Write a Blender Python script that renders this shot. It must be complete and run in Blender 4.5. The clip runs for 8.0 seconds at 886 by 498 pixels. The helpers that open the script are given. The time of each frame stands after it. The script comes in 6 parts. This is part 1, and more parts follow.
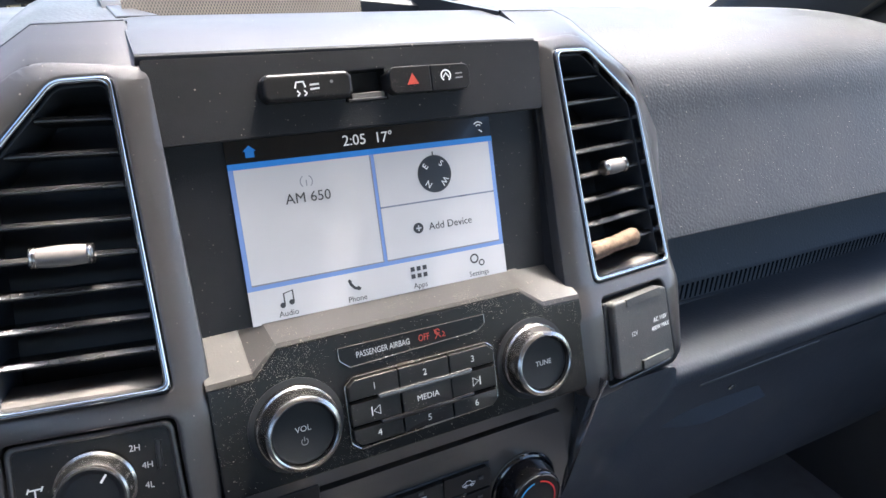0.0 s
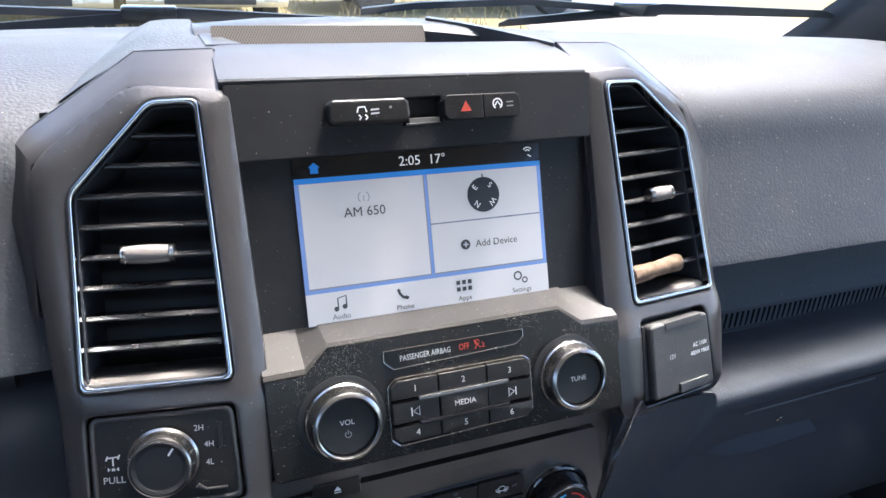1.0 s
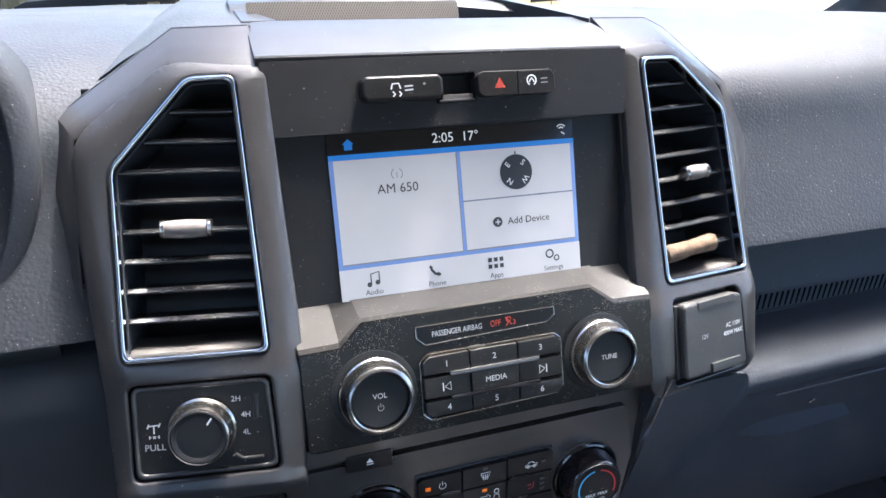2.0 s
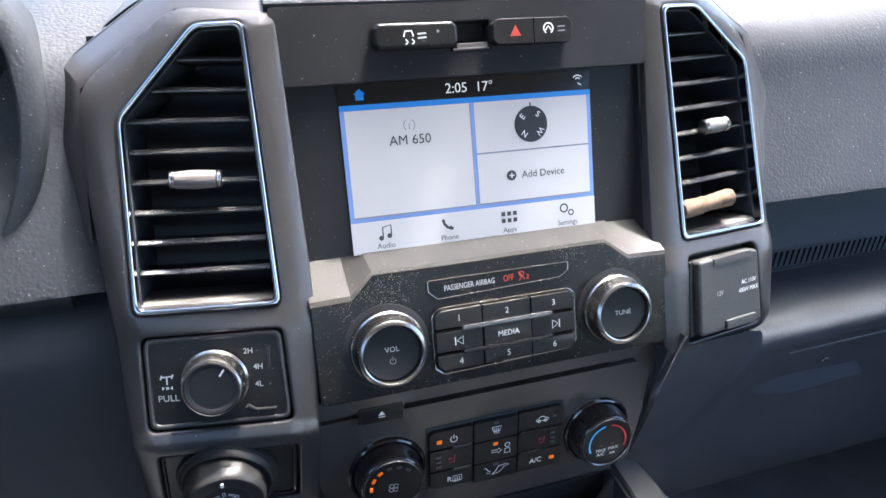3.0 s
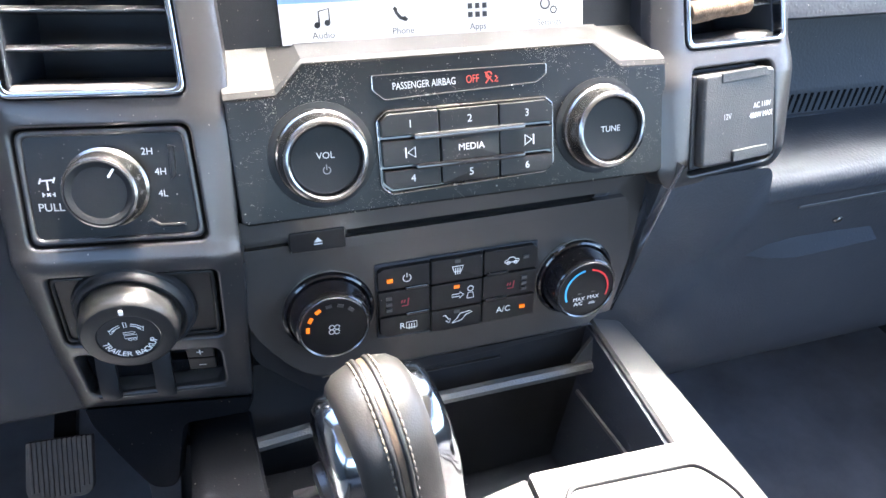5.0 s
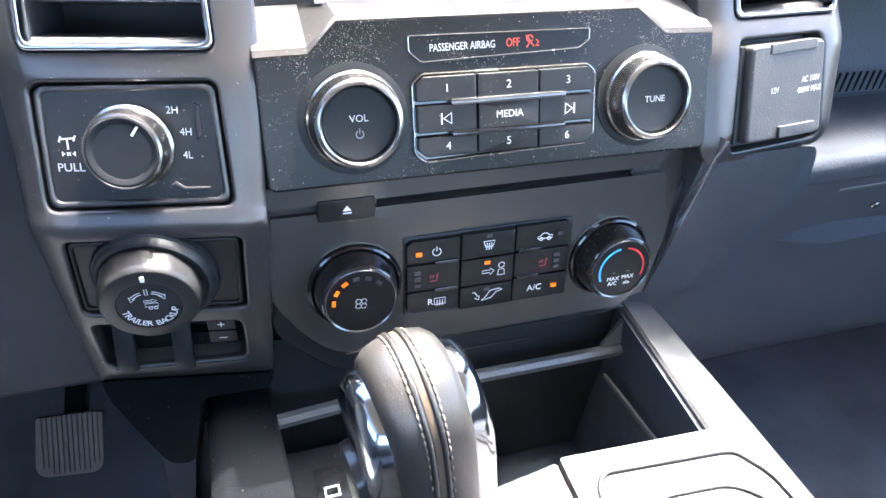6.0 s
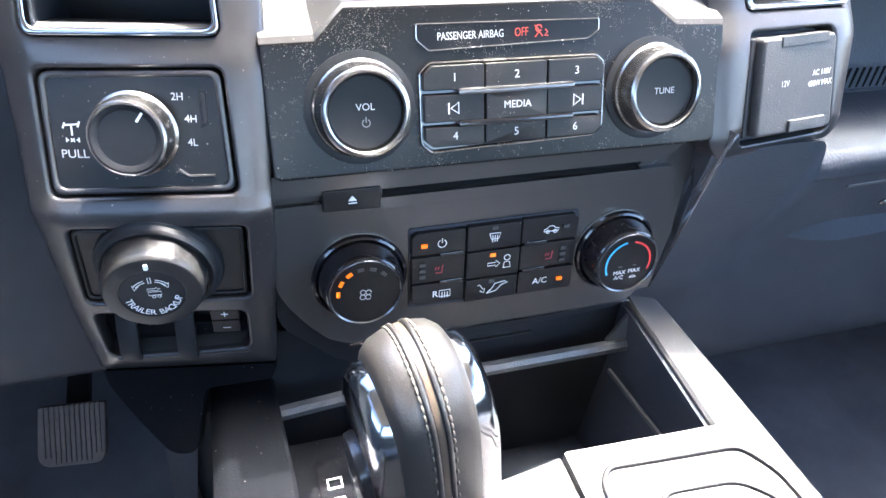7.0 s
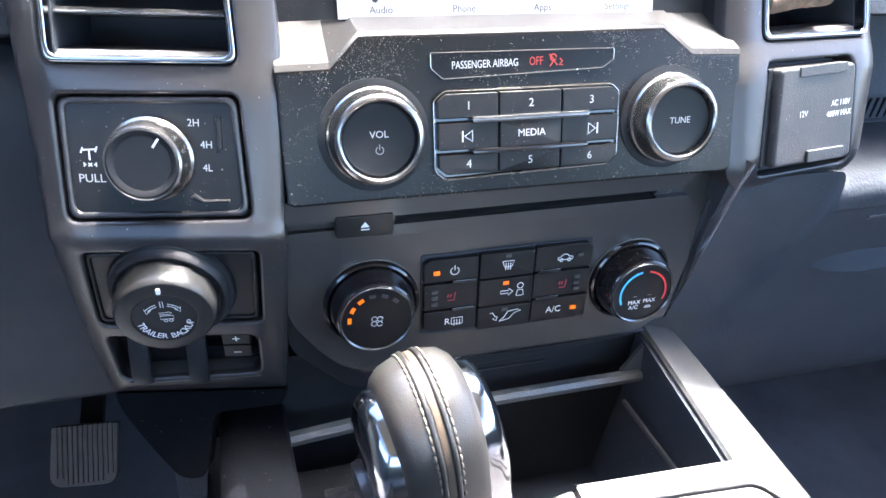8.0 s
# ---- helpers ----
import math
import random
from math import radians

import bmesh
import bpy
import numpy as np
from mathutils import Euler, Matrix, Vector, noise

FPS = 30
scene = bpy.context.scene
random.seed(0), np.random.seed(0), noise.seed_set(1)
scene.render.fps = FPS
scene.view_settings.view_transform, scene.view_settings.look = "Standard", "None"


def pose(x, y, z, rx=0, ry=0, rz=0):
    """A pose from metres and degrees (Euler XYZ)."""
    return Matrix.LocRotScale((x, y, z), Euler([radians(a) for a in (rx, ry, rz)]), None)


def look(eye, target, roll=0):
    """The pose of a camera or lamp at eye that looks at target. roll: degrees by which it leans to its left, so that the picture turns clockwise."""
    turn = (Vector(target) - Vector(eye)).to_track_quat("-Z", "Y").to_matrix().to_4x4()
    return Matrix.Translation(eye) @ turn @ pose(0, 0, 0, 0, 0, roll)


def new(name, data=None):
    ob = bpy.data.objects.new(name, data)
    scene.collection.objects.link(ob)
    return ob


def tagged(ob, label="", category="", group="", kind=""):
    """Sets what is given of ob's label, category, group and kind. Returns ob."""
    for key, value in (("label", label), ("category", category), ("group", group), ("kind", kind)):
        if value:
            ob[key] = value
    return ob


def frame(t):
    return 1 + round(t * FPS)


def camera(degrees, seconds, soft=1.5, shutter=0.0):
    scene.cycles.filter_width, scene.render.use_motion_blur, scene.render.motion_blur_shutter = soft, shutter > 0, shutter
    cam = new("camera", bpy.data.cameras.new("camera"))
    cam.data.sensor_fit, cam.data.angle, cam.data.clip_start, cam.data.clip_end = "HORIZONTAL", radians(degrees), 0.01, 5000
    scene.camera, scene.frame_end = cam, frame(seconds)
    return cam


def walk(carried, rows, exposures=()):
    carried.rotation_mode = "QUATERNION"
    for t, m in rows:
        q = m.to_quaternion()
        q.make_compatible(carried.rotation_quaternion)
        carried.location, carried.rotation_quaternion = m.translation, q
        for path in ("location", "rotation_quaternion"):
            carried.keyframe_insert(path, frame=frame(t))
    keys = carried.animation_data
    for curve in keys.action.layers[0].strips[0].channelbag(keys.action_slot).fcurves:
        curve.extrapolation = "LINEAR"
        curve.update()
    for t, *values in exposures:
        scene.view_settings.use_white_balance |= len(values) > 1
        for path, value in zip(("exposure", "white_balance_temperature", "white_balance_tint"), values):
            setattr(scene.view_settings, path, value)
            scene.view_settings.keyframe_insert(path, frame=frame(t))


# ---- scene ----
import collections

cam = camera(65.3, 8.0)
PATH = [
    (0, (-0.154, -0.337, 0.843), (0.724, 1.218, -0.057), 3.5),
    (0.5, (-0.154, -0.358, 0.851), (0.604, 1.275, -0.02), 3.3),
    (1, (-0.151, -0.368, 0.858), (0.545, 1.291, -0.016), 3.4),
    (1.5, (-0.153, -0.369, 0.858), (0.497, 1.295, -0.04), 3.1),
    (3, (-0.156, -0.365, 0.851), (0.422, 1.247, -0.183), 2.8),
    (3.5, (-0.143, -0.346, 0.832), (0.424, 1.221, -0.274), 3.1),
    (4, (-0.143, -0.35, 0.808), (0.412, 1.174, -0.362), 3.4),
    (4.5, (-0.115, -0.351, 0.781), (0.44, 1.144, -0.426), 3.8),
    (6, (-0.13, -0.337, 0.743), (0.405, 1.127, -0.511), 5.1),
    (6.5, (-0.13, -0.336, 0.741), (0.399, 1.122, -0.522), 5.4),
    (7, (-0.131, -0.336, 0.739), (0.395, 1.123, -0.523), 5.5),
    (7.5, (-0.126, -0.334, 0.741), (0.392, 1.143, -0.504), 5.4),
    (8, (-0.128, -0.334, 0.74), (0.358, 1.179, -0.474), 5.0),
]
walk(cam, [(t, look(eye, target, roll)) for t, eye, target, roll in PATH],
     exposures=[(0, 2.05, 6250, 12), (1.5, 2.05, 6000, 12), (3, 2.3, 6000, 12), (3.5, 2.45, 6400, 10), (4.5, 3.1, 6250, 10), (6, 3.5, 5950, 12), (7.2, 3.4, 5950, 12), (8, 3.25, 5850, 12)])

# ---- light ----
SUN_TO = Vector((0.31, 0.295, 1.0)).normalized()
world = bpy.data.worlds.new("sky")
scene.world = world
world.use_nodes = True
sky = world.node_tree.nodes.new("ShaderNodeTexSky")
sky.sky_type = "NISHITA"
sky.sun_disc = False
sky.sun_elevation = math.asin(SUN_TO.z)
sky.sun_rotation = math.atan2(SUN_TO.x, SUN_TO.y)
background = world.node_tree.nodes["Background"]
background.inputs["Strength"].default_value = 0.15
world.node_tree.links.new(sky.outputs["Color"], background.inputs["Color"])
sun = new("sun", bpy.data.lights.new("sun", "SUN"))
sun.data.energy, sun.data.angle, sun.data.color = 3.0, radians(0.53), (1.0, 0.9, 0.79)
sun.matrix_world = look(SUN_TO * 20, (0, 0, 0))


# ---- materials ----
def node(tree, kind, **inputs):
    n = tree.nodes.new(kind)
    for key, value in inputs.items():
        n.inputs[key].default_value = value
    return n


def material(name, base, rough=0.5, metal=0.0, vary=0.15, vary_scale=9.0, grain=0.0, grain_scale=900.0, cells=0.0,
             cell_scale=420.0, dust=0.0, film=0.0, glow=None, glow_strength=1.0, coat=0.0, specular=0.5, specks=0.0):
    """A surface with slow variation, fine grain, leather cells, dust flecks and a dusty film."""
    m = bpy.data.materials.new(name)
    m.use_nodes = True
    t = m.node_tree
    b = t.nodes["Principled BSDF"]
    link = t.links.new
    at = t.nodes.new("ShaderNodeTexCoord").outputs["Object"]
    b.inputs["Metallic"].default_value = metal
    b.inputs["Specular IOR Level"].default_value = specular
    b.inputs["Coat Weight"].default_value = coat
    b.inputs["Coat Roughness"].default_value = 0.05
    slow = node(t, "ShaderNodeTexNoise", Scale=vary_scale, Detail=6.0, Roughness=0.6)
    link(at, slow.inputs["Vector"])
    ramp = node(t, "ShaderNodeMapRange")
    ramp.inputs["From Min"].default_value, ramp.inputs["From Max"].default_value = 0.3, 0.7
    ramp.inputs["To Min"].default_value, ramp.inputs["To Max"].default_value = 1 - vary, 1 + vary
    link(slow.outputs["Fac"], ramp.inputs["Value"])
    tint = t.nodes.new("ShaderNodeVectorMath")
    tint.operation = "SCALE"
    tint.inputs[0].default_value = base
    link(ramp.outputs["Result"], tint.inputs["Scale"])
    colour = tint.outputs[0]
    rough_r = node(t, "ShaderNodeMapRange")
    rough_r.inputs["From Min"].default_value, rough_r.inputs["From Max"].default_value = 0.3, 0.7
    rough_r.inputs["To Min"].default_value, rough_r.inputs["To Max"].default_value = max(0.02, rough * 0.85), min(1, rough * 1.15)
    link(slow.outputs["Fac"], rough_r.inputs["Value"])
    roughness = rough_r.outputs["Result"]
    if film or dust or specks:
        fine = node(t, "ShaderNodeTexNoise", Scale=38.0, Detail=9.0, Roughness=0.75)
        link(at, fine.inputs["Vector"])
        amount = node(t, "ShaderNodeMapRange")
        amount.inputs["From Min"].default_value, amount.inputs["From Max"].default_value = 0.42, 0.78
        amount.inputs["To Max"].default_value = film
        link(fine.outputs["Fac"], amount.inputs["Value"])
        total = amount.outputs["Result"]
        if specks:
            for count, reach_, share_ in ((200.0, 0.105, 0.55), (520.0, 0.16, 0.5)):
                dots = node(t, "ShaderNodeTexVoronoi", Scale=count, Randomness=1.0)
                bend = node(t, "ShaderNodeTexNoise", Scale=count * 4, Detail=1.0)
                link(at, bend.inputs["Vector"])
                drift = t.nodes.new("ShaderNodeVectorMath")
                drift.operation = "MULTIPLY_ADD"
                link(bend.outputs["Color"], drift.inputs[0])
                drift.inputs[1].default_value = (0.09 / count,) * 3
                link(at, drift.inputs[2])
                link(drift.outputs[0], dots.inputs["Vector"])
                chance = t.nodes.new("ShaderNodeSeparateColor")
                link(dots.outputs["Color"], chance.inputs[0])
                reach = t.nodes.new("ShaderNodeMath")
                reach.operation = "MULTIPLY_ADD"
                link(chance.outputs[0], reach.inputs[0])
                reach.inputs[1].default_value, reach.inputs[2].default_value = -reach_ / specks, reach_
                fleck = t.nodes.new("ShaderNodeMath")
                fleck.operation = "LESS_THAN"
                link(dots.outputs["Distance"], fleck.inputs[0])
                link(reach.outputs[0], fleck.inputs[1])
                add = t.nodes.new("ShaderNodeMath")
                add.operation = "MULTIPLY_ADD"
                add.use_clamp = True
                link(fleck.outputs[0], add.inputs[0])
                add.inputs[1].default_value = share_
                link(total, add.inputs[2])
                total = add.outputs[0]
        if dust:
            for scale, size, share in ((1000.0, 0.17, 1.0), (2400.0, 0.27, 0.7)):
                voro = node(t, "ShaderNodeTexVoronoi", Scale=scale, Randomness=1.0)
                warp = node(t, "ShaderNodeTexNoise", Scale=scale * 2.2, Detail=2.0)
                link(at, warp.inputs["Vector"])
                mix = t.nodes.new("ShaderNodeVectorMath")
                mix.operation = "MULTIPLY_ADD"
                link(warp.outputs["Color"], mix.inputs[0])
                mix.inputs[1].default_value = (0.1 / scale,) * 3
                link(at, mix.inputs[2])
                link(mix.outputs[0], voro.inputs["Vector"])
                near = t.nodes.new("ShaderNodeMath")
                near.operation = "LESS_THAN"
                link(voro.outputs["Distance"], near.inputs[0])
                near.inputs[1].default_value = size
                pick = t.nodes.new("ShaderNodeSeparateColor")
                link(voro.outputs["Color"], pick.inputs[0])
                gate = t.nodes.new("ShaderNodeMath")
                gate.operation = "MULTIPLY_ADD"
                link(fine.outputs["Fac"], gate.inputs[0])
                gate.inputs[1].default_value, gate.inputs[2].default_value = 3.0, dust - 1.7
                some = t.nodes.new("ShaderNodeMath")
                some.operation = "LESS_THAN"
                link(pick.outputs[0], some.inputs[0])
                link(gate.outputs[0], some.inputs[1])
                both = t.nodes.new("ShaderNodeMath")
                both.operation = "MULTIPLY"
                link(near.outputs[0], both.inputs[0])
                link(some.outputs[0], both.inputs[1])
                soft = t.nodes.new("ShaderNodeMath")
                soft.operation = "MULTIPLY_ADD"
                soft.use_clamp = True
                link(both.outputs[0], soft.inputs[0])
                soft.inputs[1].default_value = share
                link(total, soft.inputs[2])
                total = soft.outputs[0]
        over = t.nodes.new("ShaderNodeMix")
        over.data_type = "RGBA"
        link(total, over.inputs["Factor"])
        link(colour, over.inputs["A"])
        over.inputs["B"].default_value = (0.46, 0.4, 0.34, 1)
        colour = over.outputs["Result"]
        up = t.nodes.new("ShaderNodeMath")
        up.operation = "MULTIPLY_ADD"
        up.use_clamp = True
        link(total, up.inputs[0])
        up.inputs[1].default_value = 0.6
        link(roughness, up.inputs[2])
        roughness = up.outputs[0]
        if metal:
            less = t.nodes.new("ShaderNodeMath")
            less.operation = "MULTIPLY_ADD"
            less.use_clamp = True
            link(total, less.inputs[0])
            less.inputs[1].default_value, less.inputs[2].default_value = -metal, metal
            link(less.outputs[0], b.inputs["Metallic"])
    link(colour, b.inputs["Base Color"])
    link(roughness, b.inputs["Roughness"])
    height = None
    if grain:
        g = node(t, "ShaderNodeTexNoise", Scale=grain_scale, Detail=3.0)
        link(at, g.inputs["Vector"])
        bump = node(t, "ShaderNodeBump", Strength=grain, Distance=0.0004)
        link(g.outputs["Fac"], bump.inputs["Height"])
        height = bump
    if cells:
        v = node(t, "ShaderNodeTexVoronoi", Scale=cell_scale)
        v.feature = "SMOOTH_F1"
        link(at, v.inputs["Vector"])
        bump = node(t, "ShaderNodeBump", Strength=cells, Distance=0.0006)
        bump.invert = True
        link(v.outputs["Distance"], bump.inputs["Height"])
        if height:
            link(height.outputs["Normal"], bump.inputs["Normal"])
        height = bump
    if height:
        link(height.outputs["Normal"], b.inputs["Normal"])
    if glow:
        b.inputs["Emission Color"].default_value = (*glow, 1)
        b.inputs["Emission Strength"].default_value = glow_strength
    return m


PANEL = material("dusty_black_panel", (0.0105, 0.01, 0.01), 0.22, grain=0.2, grain_scale=1600, dust=0.2, film=0.002, specks=0.2, specular=0.24)
BROW = material("grained_black_plastic", (0.013, 0.013, 0.0148), 0.46, vary=0.2, grain=0.35, grain_scale=1500, specks=0.25, film=0.008, specular=0.22)
BLACK = material("plain_black_plastic", (0.018, 0.0185, 0.0205), 0.4, grain=0.15, specular=0.2)
DEEP = material("deep_black_plastic", (0.028, 0.031, 0.038), 0.6, grain=0.1, specular=0.3)
GLOSS = material("gloss_black", (0.008, 0.008, 0.01), 0.12, coat=0.6, specks=0.06, film=0.012)
TRIM = material("satin_grey_trim", (0.07, 0.067, 0.0685), 0.31, metal=0.62, vary=0.06, grain=0.03, grain_scale=2200, specks=0.12)
CLIMATE = material("brushed_dark_metal", (0.1, 0.093, 0.089), 0.25, metal=0.55, vary=0.03, vary_scale=3.0)
CHROME = material("satin_chrome", (0.42, 0.4, 0.385), 0.25, metal=1.0, vary=0.06, film=0.015, specks=0.15)
BRIGHT = material("bright_chrome", (0.55, 0.56, 0.58), 0.13, metal=1.0, vary=0.15, vary_scale=60)
BUTTON = material("button_plastic", (0.013, 0.0125, 0.013), 0.3, grain=0.12, specks=0.2, film=0.012, dust=0.05, specular=0.24)
KNOBRIM = material("satin_knob_rim", (0.17, 0.168, 0.17), 0.24, metal=0.8, vary=0.06)
LEDGE = material("dusty_silver_ledge", (0.027, 0.025, 0.0235), 0.62, metal=0.1, vary=0.2, grain=0.15, specks=0.3, film=0.015, specular=0.2)
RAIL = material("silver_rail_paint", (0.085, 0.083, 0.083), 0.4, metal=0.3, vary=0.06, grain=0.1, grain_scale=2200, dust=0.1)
KNURL = material("worn_knob_rubber", (0.017, 0.0165, 0.0165), 0.33, vary=0.1, vary_scale=60, grain=0.2, film=0.02, specular=0.4)
TABGREY = material("rubbed_tab_rubber", (0.12, 0.108, 0.104), 0.42, vary=0.15, vary_scale=80, film=0.1)
LAMPGLASS = material("dark_lamp_window", (0.006, 0.006, 0.007), 0.3, dust=0.24, film=0.02, specular=0.25)
NEAR_BLACK = material("near_black_plastic", (0.005, 0.0054, 0.0068), 0.8, vary=0.2, grain=0.4, grain_scale=900, specks=0.15, specular=0.05)
LINER = material("navy_tray_liner", (0.03, 0.034, 0.044), 0.7, vary=0.12, grain=0.4, grain_scale=900, specks=0.1, specular=0.25)
TRAYBAR = material("textured_silver_bar", (0.2, 0.195, 0.19), 0.34, metal=0.6, vary=0.15, cells=0.5, cell_scale=900, dust=0.2)
LEDGE_DARK = material("dusty_graphite_ledge", (0.034, 0.0322, 0.0318), 0.34, metal=0.3, vary=0.1, grain=0.1, dust=0.12, specks=0.2, film=0.006)
SILL = material("dusty_vent_sill", (0.07, 0.065, 0.063), 0.45, vary=0.2, film=0.15)
EDGE = material("thin_chrome_edge", (0.56, 0.58, 0.62), 0.16, metal=1.0, vary=0.06)
BUTTON_CLEAN = material("climate_button", (0.013, 0.0125, 0.013), 0.32, grain=0.12, film=0.01, specks=0.05, specular=0.24)
PAD = material("soft_dash_pad", (0.033, 0.036, 0.043), 0.5, vary=0.14, cells=0.55, cell_scale=460, specks=0.6, film=0.02, specular=0.22)
LOWER = material("lower_dash_plastic", (0.048, 0.053, 0.062), 0.58, vary=0.12, cells=0.4, cell_scale=500, specks=0.05, specular=0.18)
VENT = material("vent_slat_plastic", (0.014, 0.0138, 0.0145), 0.24, grain=0.1, film=0.05, specular=0.6)
GRILLE = material("speaker_mesh", (0.2, 0.17, 0.14), 0.7, vary=0.1)
g_nodes = GRILLE.node_tree
g_at = g_nodes.nodes.new("ShaderNodeTexCoord").outputs["Object"]
g_mix = g_nodes.nodes.new("ShaderNodeMix")
g_mix.data_type = "RGBA"
g_holes = node(g_nodes, "ShaderNodeTexVoronoi", Scale=760.0, Randomness=0.0)
g_holes.voronoi_dimensions = "2D"
g_turn = node(g_nodes, "ShaderNodeMapping")
g_turn.inputs["Rotation"].default_value, g_turn.inputs["Scale"].default_value = (0, 0, radians(45)), (1.0, 1.0, 1.0)
g_nodes.links.new(g_at, g_turn.inputs["Vector"])
g_nodes.links.new(g_turn.outputs[0], g_holes.inputs["Vector"])
g_step = node(g_nodes, "ShaderNodeMapRange")
g_step.inputs["From Min"].default_value, g_step.inputs["From Max"].default_value = 0.30, 0.42
g_nodes.links.new(g_holes.outputs["Distance"], g_step.inputs["Value"])
g_nodes.links.new(g_step.outputs["Result"], g_mix.inputs["Factor"])
g_mix.inputs["A"].default_value, g_mix.inputs["B"].default_value = (0.012, 0.011, 0.01, 1), (0.08, 0.066, 0.056, 1)
g_nodes.links.new(g_mix.outputs["Result"], g_nodes.nodes["Principled BSDF"].inputs["Base Color"])
RUBBER = material("pedal_rubber", (0.16, 0.14, 0.125), 0.7, vary=0.25, film=0.3)
CARPET = material("floor_carpet", (0.15, 0.155, 0.17), 0.95, vary=0.3, grain=0.8, grain_scale=700)
BROWTOP = material("satin_black_brow", (0.026, 0.028, 0.034), 0.4, vary=0.08, grain=0.1, grain_scale=2200, specks=0.15, film=0.012, specular=0.4)
CABIN = material("dark_cabin_trim", (0.05, 0.05, 0.052), 0.8, vary=0.1, grain=0.3)
LINING = material("roof_lining", (0.32, 0.31, 0.3), 0.9, vary=0.05, grain=0.4, grain_scale=900)
LEATHER = material("shifter_leather", (0.028, 0.0255, 0.0235), 0.4, vary=0.15, cells=0.1, cell_scale=1500, film=0.01, specular=0.75)
STITCH = material("pale_stitch_thread", (0.11, 0.092, 0.075), 0.6)
THREAD = material("tan_thread", (0.075, 0.05, 0.03), 0.7)
PLATE = material("silver_console_plate", (0.11, 0.104, 0.1), 0.38, metal=0.4, vary=0.1, grain=0.1, film=0.04, specks=0.2)
OUTLET = material("outlet_cover_plastic", (0.03, 0.03, 0.031), 0.46, cells=0.35, cell_scale=1500, specks=0.3, film=0.05)
WHITE = material("white_print", (0.8, 0.8, 0.81), 0.6, vary=0.03)
PRINT = material("pale_print", (0.55, 0.55, 0.56), 0.6, vary=0.03)
GREY = material("grey_print", (0.22, 0.22, 0.23), 0.6, vary=0.03)
ORANGE_ON = material("amber_indicator", (0.4, 0.11, 0.01), 0.4, glow=(1.0, 0.2, 0.0), glow_strength=0.1)
RED_ON = material("red_indicator", (0.3, 0.04, 0.025), 0.4, glow=(1.0, 0.08, 0.03), glow_strength=0.045)
RED = material("red_print", (0.6, 0.03, 0.03), 0.5)
BLUE = material("blue_print", (0.06, 0.42, 0.75), 0.5)
DIM_RED = material("dim_red_print", (0.3, 0.03, 0.05), 0.5)
OFF = material("unlit_indicator", (0.05, 0.05, 0.052), 0.4)
TILE = material("display_white", (0.3, 0.3, 0.31), 0.25, vary=0.02, glow=(0.94, 0.92, 0.94), glow_strength=0.042)
TILE_LOW = material("display_bar_white", (0.3, 0.3, 0.31), 0.25, vary=0.02, glow=(0.94, 0.92, 0.94), glow_strength=0.045)
DBLUE = material("display_blue", (0.03, 0.12, 0.3), 0.25, vary=0.02, glow=(0.015, 0.26, 0.85), glow_strength=0.075)
DPALE = material("display_pale_blue", (0.08, 0.14, 0.3), 0.25, vary=0.02, glow=(0.3, 0.45, 0.9), glow_strength=0.068)
DBLACK = material("display_black", (0.006, 0.007, 0.009), 0.15, vary=0.02, coat=0.3)
DTEXT = material("display_dark_ink", (0.012, 0.012, 0.014), 0.3)
DLINE = material("display_grey_line", (0.05, 0.055, 0.07), 0.3, glow=(0.3, 0.33, 0.42), glow_strength=0.12)
DWHITE = material("display_light_ink", (0.4, 0.4, 0.4), 0.3, glow=(0.9, 0.9, 0.9), glow_strength=0.11)
ROLL = material("tan_fibre", (0.12, 0.085, 0.062), 0.95, vary=0.45, vary_scale=160, grain=1.0, grain_scale=900, specular=0.1)


# ---- building helpers ----
PLACED = {}


def thing(name, at, label, category, group="", kind=""):
    ob = new(name)
    ob.empty_display_size = 0.02
    ob.location = at
    PLACED[ob] = Matrix.Translation(at)
    return tagged(ob, label, category, group, kind)


def shade(me, angle, even):
    """Smooth shading in which the larger faces hold their own direction and bevels take up the turn; even for bent skins."""
    for p in me.polygons:
        p.use_smooth = True
    me.set_sharp_from_angle(angle=angle)
    if even:
        return
    round_at = collections.defaultdict(list)
    for p in me.polygons:
        for v in p.vertices:
            round_at[v].append((p.normal.copy(), p.area))
    limit = math.cos(angle)
    normals = []
    for p in me.polygons:
        own = p.normal
        for v in p.vertices:
            total = Vector()
            for n, area in round_at[v]:
                if n.dot(own) > limit:
                    total += n * area
            normals.append(total.normalized() if total.length > 1e-20 else own.copy())
    me.normals_split_custom_set(normals)


def part(name, bm, mat, parent=None, label="", frame_=None, angle=32, even=False):
    if frame_ is not None:
        bm.transform(frame_)
    me = bpy.data.meshes.new(name)
    bmesh.ops.recalc_face_normals(bm, faces=bm.faces)
    bm.to_mesh(me)
    bm.free()
    shade(me, radians(angle), even)
    me.materials.append(mat)
    ob = new(name, me)
    if parent is not None:
        ob.parent = parent
        if parent in PLACED:
            ob.matrix_parent_inverse = PLACED[parent].inverted()
    if label:
        ob["label"] = label
    return ob


def face(x, y, z, tilt, yaw=0.0):
    """A leaning panel's frame: across, up the slope, out towards the seats."""
    return pose(x, y, z, 90 - tilt, 0, yaw)


